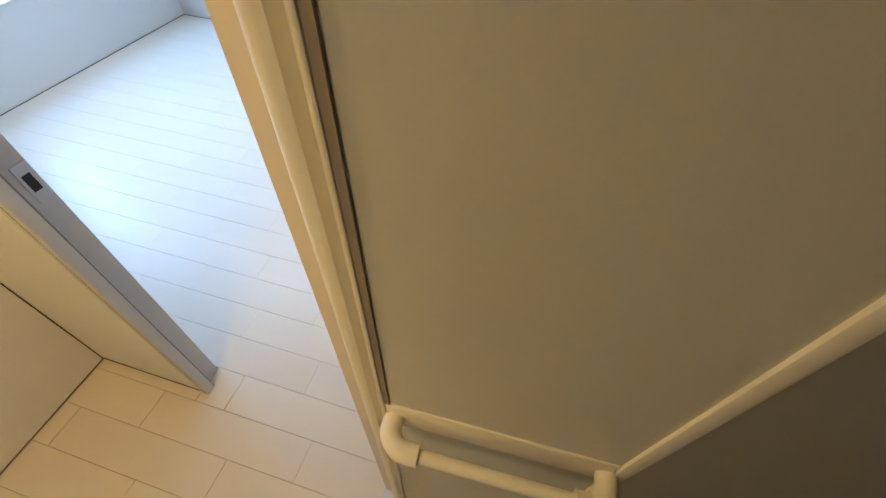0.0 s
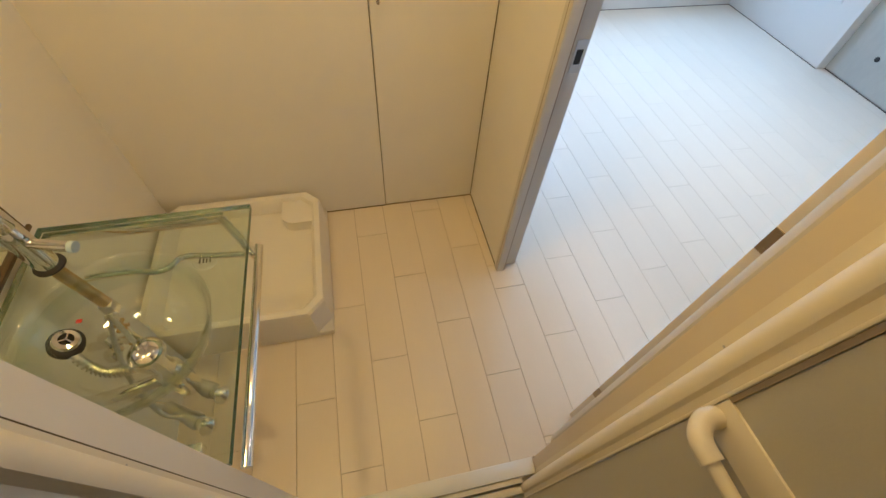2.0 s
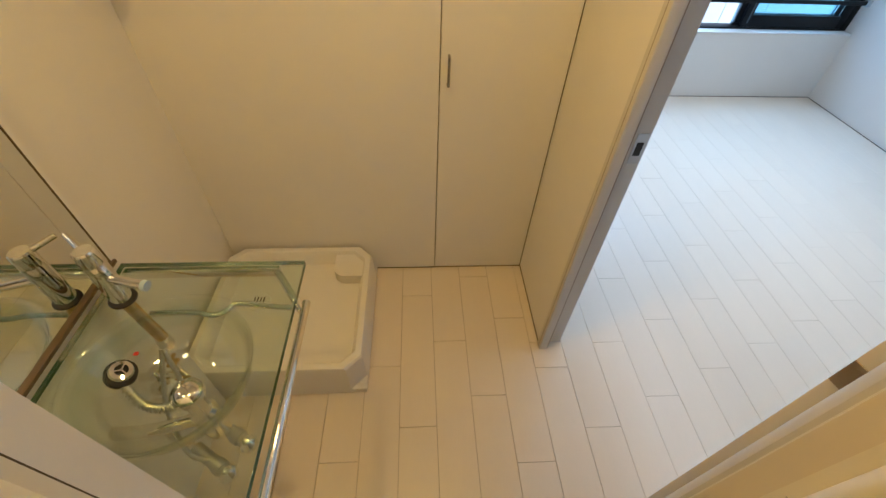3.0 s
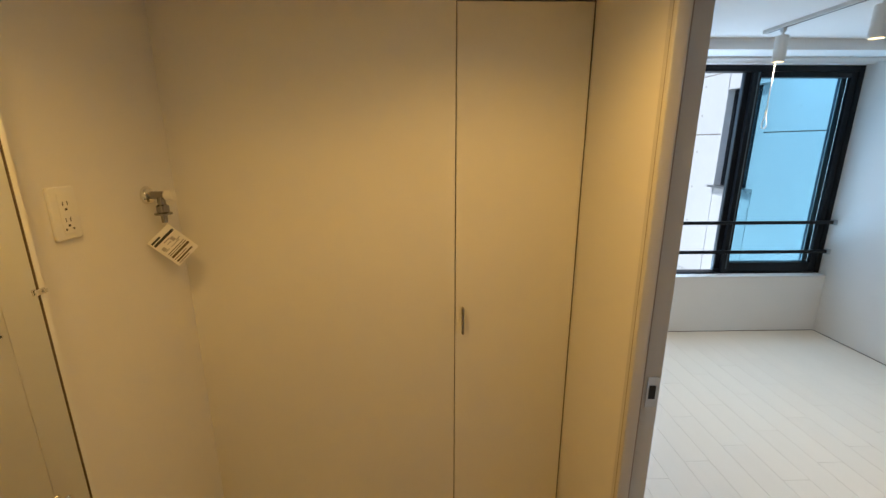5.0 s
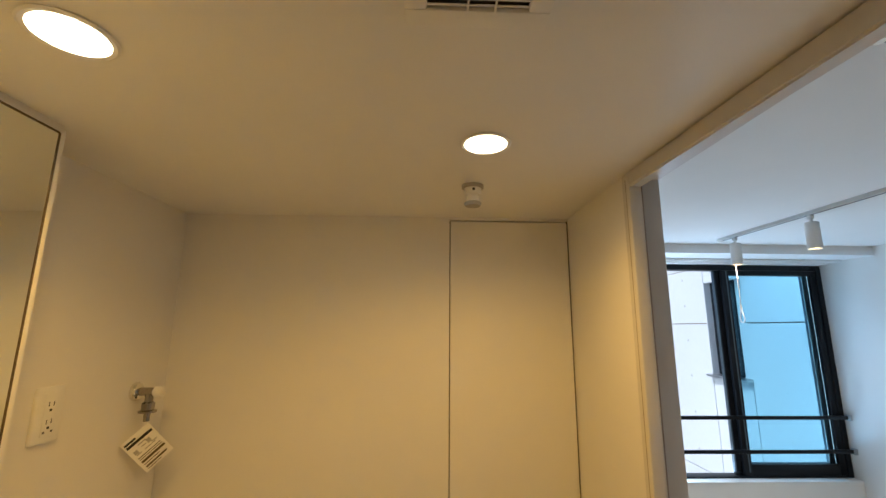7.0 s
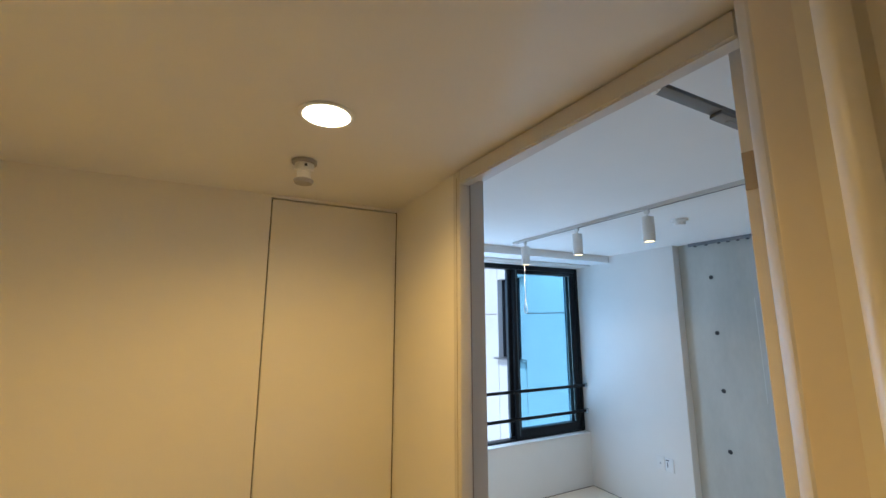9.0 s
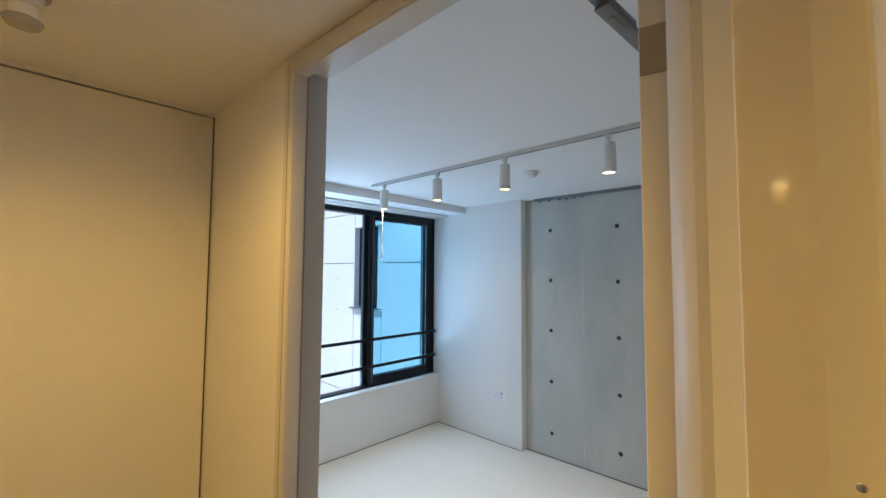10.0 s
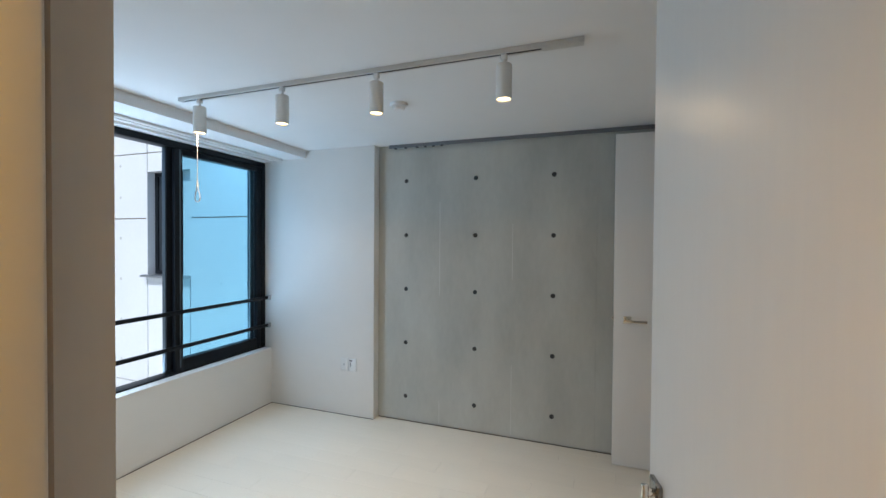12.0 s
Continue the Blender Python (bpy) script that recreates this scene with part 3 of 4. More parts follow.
def water_tap():
    x, y, z = -1.37, -0.142, 1.454
    t = thing("laundry_water_tap", (x, y, z), "chrome laundry water tap with a white knob", "water tap")
    rot = Matrix.Rotation(math.pi / 2, 4, "Y")
    part("flange", lathe(bmesh.new(), [(0.027, 0), (0.027, 0.004), (0.022, 0.012), (0.013, 0.016), (0, 0.016)], Matrix.Translation((x, y, z)) @ rot), CHROME, t)
    part("body", cyl(cyl(bmesh.new(), (x + 0.012, y, z), (x + 0.055, y, z), 0.012), (x + 0.043, y, z + 0.006), (x + 0.043, y, z - 0.035), 0.011), CHROME_REFLECTING_DARK, t)
    part("knob", lathe(bmesh.new(), [(0, 0.028), (0.011, 0.028), (0.014, 0.025), (0.015, 0.004), (0.010, 0)], Matrix.Translation((x + 0.055, y, z)) @ rot, 20), WHITE_PLASTIC, t, "white plastic knob")
    part("hose_nipple", lathe(bmesh.new(), [(0.012, 0), (0.017, -0.004), (0.017, -0.022), (0.024, -0.025), (0.024, -0.030), (0.009, -0.032), (0.008, -0.055), (0, -0.055)], Matrix.Translation((x + 0.043, y, z - 0.028)), 24), CHROME_REFLECTING_DARK, t)
    g = thing("paper_tag", (x + 0.06, y, 1.309), "white printed paper tag hanging from the tap", "paper tag")
    m = Matrix.Translation((x + 0.060, y - 0.004, 1.301)) @ Matrix.Rotation(radians(42), 4, "Z") @ Matrix.Rotation(radians(-6), 4, "X") @ Matrix.Rotation(radians(-41), 4, "Y") @ Matrix.Diagonal((0.78, 0.8, 0.98, 1))

    def put(name, bm, mat):
        bmesh.ops.transform(bm, matrix=m, verts=bm.verts)
        part(name, bm, mat, g)

    put("sheet", B(-0.052, 0.052, 0, 0.0008, -0.055, 0.055), PAPER)
    put("printed_bar", B(-0.046, 0.046, -0.0006, 0, 0.030, 0.038), INK)
    put("printed_bar", B(-0.046, -0.006, -0.0006, 0, 0.041, 0.047), INK)
    for a, c, zz, hh in ((-0.016, 0.012, 0.022, 0.003), (-0.040, -0.026, 0.004, 0.012), (-0.038, -0.020, 0.000, 0.003), (0.010, 0.024, 0.008, 0.014), (0.020, 0.040, 0.004, 0.003), (-0.012, 0.006, 0.012, 0.003), (-0.010, 0.030, 0.000, 0.0025)):
        put("printed_drawing", B(a, c, -0.0006, 0, zz, zz + hh), GREY_PLASTIC)
    for a, c, zz, hh in ((-0.042, 0.040, -0.010, 0.0022), (-0.042, 0.042, -0.016, 0.0022), (-0.042, 0.044, -0.027, 0.007), (-0.042, 0.016, -0.034, 0.0022), (-0.042, 0.036, -0.044, 0.005), (-0.042, 0.010, -0.050, 0.002)):
        put("printed_line", B(a, c, -0.0006, 0, zz, zz + hh), CHANNEL_BROWN)


water_tap()


def mirror():
    m = thing("wall_mirror", (-1.243, -0.93, 1.40), "large frameless wall mirror above the basin", "mirror")
    part("mirror_glass", B(-1.2428, -1.2378, -1.215, -0.6668, 0.792, 2.0176), MIRROR, m, smooth=False)
    part("edge_strip", B(-1.243, -1.2355, -0.6638, -0.655, 0.792, 2.022), WHITE_PLASTIC, m, "thin white edge strip")
    part("top_strip", B(-1.243, -1.236, -1.215, -0.655, 2.0215, 2.028), WHITE_PLASTIC, m)
    # Shadow line between glass and edge strip, painted dark brown.
    part("edge_shadow", B(-1.243, -1.2365, -0.6667, -0.6639, 0.792, 2.020), CHANNEL_BROWN, m, "thin dark line along the mirror edge")
    for z in (1.338,):
        part("clip", box(B(-1.2375, -1.2325, -0.674, -0.655, z - 0.006, z + 0.006, bevel=0.002), -1.2325, -1.229, -0.662, -0.655, z - 0.004, z + 0.004, bevel=0.001), CHROME, m, "small clear mirror clip")
    part("top_seal", B(-1.243, -1.2365, -1.215, -0.6668, 2.0178, 2.0214), CHANNEL_BROWN, m, "thin dark line along the mirror edge")
    part("bottom_channel", B(-1.2425, -1.230, -1.214, -0.656, 0.782, 0.7915, bevel=0.001), CHANNEL_BROWN, m, "dark brown mirror channel")


mirror()


def glass_basin():
    b = thing("glass_washbasin", (-1.02, -0.92, 0.764), "clear green glass washbasin counter with a moulded round bowl", "washbasin")
    x0, x1, y0, y1, z, t = -1.236, -0.794, -1.2105, -0.646, 0.764, 0.015
    cx, cy, r = -1.028, -0.925, 0.170
    INNER = [(r * q, dz) for q, dz in ((1.13, 0.0), (1.06, -0.001), (1.00, -0.006), (0.955, -0.018), (0.925, -0.040), (0.875, -0.066), (0.78, -0.088), (0.63, -0.104), (0.42, -0.114), (0.18, -0.119))]
    OUTER = []
    for k in range(len(INNER) - 1, -1, -1):
        p, q = Vector(INNER[max(k - 1, 0)]), Vector(INNER[min(k + 1, len(INNER) - 1)])
        n = (q - p).normalized()
        OUTER.append((INNER[k][0] - n.y * 0.005 if k else INNER[0][0], INNER[k][1] + n.x * 0.005 if k else -t))
    angs = sorted([k * 2 * math.pi / 64 for k in range(64)] + [math.atan2(y - cy, x - cx) % (2 * math.pi) for x in (x0, x1) for y in (y0, y1)])

    def edge(a):
        dx, dy = math.cos(a), math.sin(a)
        s = min([v for v in ((x1 - cx) / dx if dx > 1e-9 else 9, (x0 - cx) / dx if dx < -1e-9 else 9, (y1 - cy) / dy if dy > 1e-9 else 9, (y0 - cy) / dy if dy < -1e-9 else 9)])
        return cx + dx * s, cy + dy * s

    bm = bmesh.new()
    rows = []
    for a in angs:
        ca, sa = math.cos(a), math.sin(a)
        ex, ey = edge(a)
        row = [(ex, ey, z)] + [(cx + ca * q, cy + sa * q, z + dz) for q, dz in INNER] + [(cx + ca * q, cy + sa * q, z + dz) for q, dz in OUTER]
        row.append((ex, ey, z - t))
        rows.append([bm.verts.new(v) for v in row])
    for i, ra in enumerate(rows):
        rb = rows[(i + 1) % len(rows)]
        for k in range(len(ra)):
            j = (k + 1) % len(ra)
            face = bm.faces.new((ra[k], rb[k], rb[j], ra[j]))
            face.material_index = 1 if j == 0 else (2 if k in (4, 5, 16, 17) else 0)
    bmesh.ops.remove_doubles(bm, verts=bm.verts, dist=1e-5)
    bmesh.ops.recalc_face_normals(bm, faces=bm.faces)
    g = part("counter_and_bowl", bm, GREEN_GLASS, b)
    g.data.materials.append(GREEN_EDGE), g.data.materials.append(RIM_GLASS)
    g.visible_shadow = False
    part("drain_plug", lathe(bmesh.new(), [(0, 0.016), (0.018, 0.015), (0.030, 0.010), (0.036, 0.002), (0.036, -0.012), (0.024, -0.016), (0.022, -0.075), (0, -0.075)], Matrix.Translation((cx, cy, z - 0.124)), 32), CHROME, b, "domed chrome drain plug")
    ox, oy, oz = cx - 0.128, cy + 0.030, z - 0.074
    tilt = Matrix.Translation((ox, oy, oz)) @ Matrix.Rotation(radians(30), 4, "Y")
    oring = part("overflow_ring", lathe(bmesh.new(), [(0.013, 0.006), (0.021, 0.005), (0.024, 0.0), (0.024, -0.006), (0.013, -0.006)], tilt, 28), CHROME, b, "chrome overflow ring")
    part("overflow_seal", lathe(bmesh.new(), [(0, 0.0), (0.014, 0.0), (0.026, -0.004), (0.031, -0.009), (0.031, -0.024), (0, -0.024)], tilt, 28), INK, b, "black overflow seal")
    for k in range(3):
        s = B(-0.0015, 0.0015, 0, 0.013, 0.003, 0.006)
        bmesh.ops.transform(s, matrix=tilt @ Matrix.Rotation(k * 2.094, 4, "Z"), verts=s.verts)
        part("overflow_spoke", s, CHROME, oring)
    hose = bmesh.new()
    pts = [Vector((ox + 0.002, oy - 0.020, oz - 0.03)), Vector((cx - 0.080, cy - 0.022, z - 0.140)), Vector((cx - 0.022, cy - 0.016, z - 0.150))]
    tube(hose, pts, 0.0085)
    for k in range(16):
        s = k / 15
        p = pts[0] * (1 - s) ** 2 + (pts[1] * 2 - (pts[0] + pts[2]) / 2) * 2 * s * (1 - s) + pts[2] * s * s
        q = pts[0] * (1 - s - 0.01) ** 2 + (pts[1] * 2 - (pts[0] + pts[2]) / 2) * 2 * (s + 0.01) * (1 - s - 0.01) + pts[2] * (s + 0.01) ** 2
        dd = (q - p).normalized()
        cyl(hose, p - dd * 0.0018, p + dd * 0.0018, 0.0115, seg=14)
    part("red_mark", B(ox + 0.004, ox + 0.014, oy + 0.040, oy + 0.048, oz - 0.006, oz - 0.003), RED, b, "small red printed mark")
    part("overflow_hose", hose, STEEL, b, "ribbed metal overflow hose")
    zf = z - t - 0.012
    part("support_rail", B(-1.236, -0.858, -0.664, -0.643, zf - 0.012, zf + 0.0115, bevel=0.003), CHROME, b, "chrome support rail below the glass")
    part("support_rail", B(-1.236, -0.845, -1.186, -1.164, zf - 0.012, zf + 0.0115, bevel=0.003), CHROME, b)
    for ys, ye in ((-0.655, -0.772),):
        arm = tube(bmesh.new(), [(-0.866, ys, zf), (-0.826, (ys + ye) / 2, zf - 0.004), (-0.786, ye, zf - 0.012)], 0.0105)
        part("bar_arm", arm, CHROME, b)
    bar = cyl(bmesh.new(), (-0.779, -1.214, 0.728), (-0.779, -0.748, 0.728), 0.0095, seg=28)
    part("towel_bar", bar, CHROME, b, "polished chrome towel bar along the front")
    f = thing("basin_mixer_tap", (-1.185, -0.745, z), "chrome single-lever mixer tap", "tap")
    top = Vector((-1.228, -0.70, z + 0.125))
    base = Vector((-1.178, -0.757, z))
    ax = (top - base).normalized()
    mt = Matrix.Translation(base) @ ax.to_track_quat("Z", "Y").to_matrix().to_4x4()
    base2 = lathe(bmesh.new(), [(0, 0.0005), (0.029, 0.0005), (0.029, 0.005), (0.024, 0.008), (0, 0.008)], Matrix.Translation(base), 32)
    part("base_seal", base2, INK, f, "dark sealing ring")
    part("body", lathe(bmesh.new(), [(0.0, -0.0), (0.022, 0.004), (0.022, 0.118), (0.0205, 0.121), (0.0205, 0.124), (0.022, 0.127), (0.021, 0.156), (0.018, 0.160), (0, 0.160)], Matrix.Translation(base), 32), CHROME, f)
    sp = cyl(bmesh.new(), base + Vector((0.012, -0.005, 0.080)), base + Vector((0.088, -0.020, 0.072)), 0.0105)
    spout = part("spout", sp, CHROME, f)
    part("aerator", cyl(bmesh.new(), base + Vector((0.084, -0.0192, 0.0724)), base + Vector((0.094, -0.0212, 0.0714)), 0.0118), BLUE_CAP, spout, "pale blue protective cap")
    lv = cyl(bmesh.new(), base + Vector((-0.005, 0.004, 0.150)), base + Vector((-0.050, 0.040, 0.165)), 0.007, 0.006)
    part("lever", lv, CHROME, f)
    p = thing("basin_plumbing", (-1.12, -0.95, 0.36), "chrome trap, pipes and stop valves under the basin", "plumbing")
    part("trap_body", lathe(bmesh.new(), [(0, 0), (0.028, 0.004), (0.031, 0.03), (0.031, 0.12), (0.022, 0.13), (0.017, 0.16), (0, 0.16)], Matrix.Translation((cx, cy, 0.42)), 28), CHROME, p)
    part("waste_pipe", tube(bmesh.new(), [(cx - 0.02, cy, 0.50), (cx - 0.10, cy - 0.02, 0.50), (cx - 0.17, cy - 0.03, 0.50), (-1.2425, cy - 0.03, 0.50)], 0.016, 18), CHROME, p)
    part("supply_pipe", tube(bmesh.new(), [(-1.150, -0.752, 0.700), (-1.06, -0.751, 0.700), (-1.005, -0.760, 0.700), (-0.978, -0.752, 0.700), (-0.962, -0.731, 0.700), (-0.935, -0.728, 0.700), (-0.880, -0.738, 0.702), (-0.815, -0.748, 0.706)], 0.0075), CHROME, p, "bent chrome pipe below the glass")
    part("tap_shank", cyl(bmesh.new(), (-1.178, -0.757, 0.752), (-1.150, -0.770, 0.62), 0.014), BRASS, p, "brass tap shank")
    part("shank_block", B(-1.165, -1.135, -0.785, -0.76, 0.585, 0.625, bevel=0.004), STEEL, p)
    for a, e in (((-1.068, -0.889, 0.41), (-0.955, -0.957, 0.40)), ((-1.092, -0.957, 0.39), (-0.992, -1.022, 0.38))):
        a, e = Vector(a), Vector(e)
        d = (e - a).normalized()
        v = part("stop_valve", cyl(cyl(bmesh.new(), a, e, 0.017), a + (e - a) * 0.62, a + (e - a) * 0.80, 0.0205), STEEL, p, "steel stop valve")
        part("valve_cap", lathe(bmesh.new(), [(0, 0.014), (0.010, 0.013), (0.020, 0.006), (0.023, 0.0), (0.017, -0.004)], Matrix.Translation(e) @ frame_of(d + Vector((0, 0, 0.8))).to_4x4(), 24), CHROME, v, "round chrome cap")
        part("wall_pipe", tube(bmesh.new(), [a, a + Vector((-0.07, 0.03, 0)), (-1.19, a.y + 0.05, a.z), (-1.2425, a.y + 0.05, a.z)], 0.010), CHROME, p)
    part("angle_fitting", cyl(cyl(bmesh.new(), (-1.16, -0.80, 0.48), (-1.10, -0.83, 0.47), 0.012), (-1.12, -0.82, 0.44), (-1.12, -0.82, 0.50), 0.010), BRASS, p, "small brass fitting")
    hx, hy = -1.168, -0.778
    star = cyl(bmesh.new(), (hx, hy, 0.50), (hx, hy, 0.53), 0.007, seg=16)
    for k in range(4):
        c, q = math.cos(k * math.pi / 2), math.sin(k * math.pi / 2)
        cyl(star, (hx, hy, 0.525), (hx + 0.019 * c, hy + 0.019 * q, 0.525), 0.0048, 0.0055, seg=10)
    part("cross_handle", star, BRASS, p, "small brass cross handle")
    part("stem_pipe", tube(bmesh.new(), [(hx, hy, 0.50), (hx + 0.012, hy - 0.012, 0.49), (hx + 0.024, hy - 0.020, 0.485), (hx + 0.04, hy - 0.03, 0.475)], 0.008), CHROME, p)
    part("tee_fitting", cyl(cyl(bmesh.new(), (-1.2425, -0.812, 0.50), (-1.150, -0.806, 0.50), 0.011), (-1.195, -0.809, 0.465), (-1.195, -0.809, 0.535), 0.0125), CHROME, p, "chrome tee fitting")
    part("union_nut", lathe(bmesh.new(), [(0, 0.016), (0.012, 0.016), (0.018, 0.010), (0.018, -0.010), (0.012, -0.016), (0, -0.016)], Matrix.Translation((-1.190, -0.838, 0.49)), 6), CHROME, p, "hexagonal chrome union nut")
    part("flexible_supply", tube(bmesh.new(), [(-1.15, -0.79, 0.60), (-1.10, -0.86, 0.52), (-1.06, -0.90, 0.45), (-1.01, -0.925, 0.42)], 0.006), STEEL, p)
    part("flexible_supply", tube(bmesh.new(), [(-1.155, -0.79, 0.60), (-1.14, -0.90, 0.50), (-1.09, -0.98, 0.42), (-1.04, -0.99, 0.395)], 0.006), STEEL, p)


glass_basin()


def downlight(x, y):
    d = thing("recessed_downlight", (x, y, WASH_CEIL), "round recessed ceiling downlight, lit warm", "ceiling light", "washroom downlights")
    part("trim_ring", lathe(bmesh.new(), [(0.046, 0), (0.054, -0.001), (0.056, -0.003), (0.052, -0.005), (0.046, -0.004)], Matrix.Translation((x, y, WASH_CEIL)), 40), WHITE_PLASTIC, d)
    g = part("diffuser", lathe(bmesh.new(), [(0, -0.0035), (0.0462, -0.0035), (0.0462, -0.001), (0, -0.001)], Matrix.Translation((x, y, WASH_CEIL)), 40), LAMP_GLOW, d, "glowing diffuser")
    g.visible_shadow = False


downlight(-0.385, -0.617)
downlight(-1.0, -0.93)


def heat_detector():
    x, y = -0.385, -0.345
    d = thing("ceiling_heat_detector", (x, y, WASH_CEIL), "small white ceiling detector with a round disc", "detector")
    part("base", lathe(bmesh.new(), [(0, 0), (0.031, 0), (0.031, -0.008), (0.026, -0.010), (0, -0.010)], Matrix.Translation((x, y, WASH_CEIL)), 28), GREY_PLASTIC, d)
    part("neck", lathe(bmesh.new(), [(0.024, -0.009), (0.023, -0.028), (0.017, -0.030), (0.017, -0.050), (0, -0.050)], Matrix.Translation((x, y, WASH_CEIL)), 28), WHITE_PLASTIC, d)
    part("disc", lathe(bmesh.new(), [(0, -0.050), (0.023, -0.050), (0.025, -0.053), (0.021, -0.060), (0, -0.060)], Matrix.Translation((x, y, WASH_CEIL)), 28), GREY_PLASTIC, d)
    part("indicator", B(x - 0.003, x + 0.003, y - 0.0275, y - 0.020, WASH_CEIL - 0.021, WASH_CEIL - 0.015), INK, d, "small dark indicator")


heat_detector()


def exhaust_vent():
    v = thing("ceiling_exhaust_vent", (-0.447, -1.06, WASH_CEIL), "white plastic exhaust vent grille in the ceiling", "ceiling vent")
    x0, x1, y0, y1, z = -0.510, -0.384, -1.135, -1.004, WASH_CEIL
    f = B(x0 - 0.028, x1 + 0.028, y1, y1 + 0.028, z - 0.010, z, bevel=0.002)
    box(f, x0 - 0.028, x1 + 0.028, y0 - 0.028, y0, z - 0.010, z, bevel=0.002)
    box(f, x0 - 0.028, x0, y0, y1, z - 0.0098, z, bevel=0.002)
    box(f, x1, x1 + 0.028, y0, y1, z - 0.0098, z, bevel=0.002)
    part("frame", f, WHITE_PLASTIC, v)
    part("backing", B(x0, x1, y0, y1, z - 0.0015, z - 0.0005), INK, v)
    n = 13
    for k in range(n):
        y = y0 + (k + 0.5) * (y1 - y0) / n
        s = B(x0, x1, -0.0032, 0.0032, -0.0008, 0.0008)
        bmesh.ops.transform(s, matrix=Matrix.Translation((0, y, z - 0.0055)) @ Matrix.Rotation(radians(28), 4, "X"), verts=s.verts)
        part("slat", s, WHITE_PLASTIC, v)
    for x in (x0 + 0.050, x0 + 0.084):
        part("rib", B(x - 0.0012, x + 0.0012, y0, y1, z - 0.0099, z - 0.0085), WHITE_PLASTIC, v)


exhaust_vent()


# ---- room things ----
def window():
    w = thing("window_1", (2.02, 1.99, 0.509), "black aluminium sliding window, slid half open", "window", kind="structure")
    x0, x1, z0, z1, y0, y1 = 1.18, 2.8545, 0.509, 2.190, 1.955, 2.050
    fr = B(x0, x0 + 0.04, y0, y1, z0, z1, bevel=0.002)
    box(fr, x1 - 0.04, x1, y0, y1, z0, z1, bevel=0.002)
    box(fr, x0 + 0.04, x1 - 0.04, y0, y1, z0, z0 + 0.012, bevel=0.002)
    box(fr, x0 + 0.04, x1 - 0.04, y0, y1, z1 - 0.045, z1, bevel=0.002)
    part("frame", fr, BLACK, w)

    def sash(a, b, ya, yb, name, mat=BLACK):
        s = B(a, a + 0.062, ya, yb, z0 + 0.013, z1 - 0.046, bevel=0.003)
        box(s, b - 0.05, b, ya, yb, z0 + 0.013, z1 - 0.046, bevel=0.003)
        box(s, a + 0.062, b - 0.05, ya, yb, z0 + 0.013, z0 + 0.096, bevel=0.003)
        box(s, a + 0.062, b - 0.05, ya, yb, z1 - 0.086, z1 - 0.046, bevel=0.003)
        ob = part(name, s, mat, w)
        yc = (ya + yb) / 2
        g = part("pane", B(a + 0.060, b - 0.048, yc - 0.003, yc + 0.003, z0 + 0.094, z1 - 0.084), TINT_GLASS, ob, "blue tinted pane", smooth=False)
        g.visible_shadow = False
        return ob

    front = sash(1.985, 2.812, 1.962, 1.992, "sash")
    rear = sash(1.942, 2.770, 2.004, 2.034, "sash", SASH_REFLECTION)
    # White line painting the sky's glint along the rear stile.
    part("stile_glint", B(2.7165, 2.7195, 2.000, 2.0038, 0.61, 2.10), WHITE_PLASTIC, rear, "thin pale line painting the sky glint on the stile edge")
    part("stile_cover", B(1.943, 2.004, 1.9925, 2.0035, 0.546, 2.143), BLACK, rear)
    # Flat grey strip painting the bluish reflection on the front stile.
    part("stile_reflection", B(2.021, 2.031, 1.9605, 1.9618, 0.55, 2.14), SASH_REFLECTION, front, "grey strip painting a reflection on the stile")
    part("finger_pull", B(2.000, 2.020, 1.957, 1.962, 1.02, 1.09, bevel=0.002), BLACK, front)


window()


def guard_rails():
    for z in (0.965, 0.714):
        r = thing("window_guard_rail", (2.0, 1.91, z), "black metal guard rail across the window", "guard rail", "window guard rails")
        part("rail", B(1.19, 2.835, 1.900, 1.918, z - 0.014, z + 0.014, bevel=0.003), BLACK, r)
        part("bracket", B(2.828, 2.8545, 1.890, 1.928, z - 0.022, z + 0.022, bevel=0.003), STEEL, r, "grey metal end bracket")
        part("bracket", B(1.181, 1.20, 1.890, 1.928, z - 0.022, z + 0.022, bevel=0.003), STEEL, r)


guard_rails()


def window_curtain_rail():
    r = thing("window_curtain_rail", (2.0, 1.76, 2.19), "white double curtain rail below the window soffit", "curtain rail")
    for y in (1.735, 1.785):
        part("rail", B(1.10, 2.822, y - 0.009, y + 0.009, 2.188, 2.205, bevel=0.002), WHITE_PLASTIC, r)
    for x in (1.3, 1.9, 2.5, 2.80):
        part("bracket", B(x - 0.012, x + 0.012, 1.72, 1.80, 2.2052, 2.2068), STEEL, r)


window_curtain_rail()


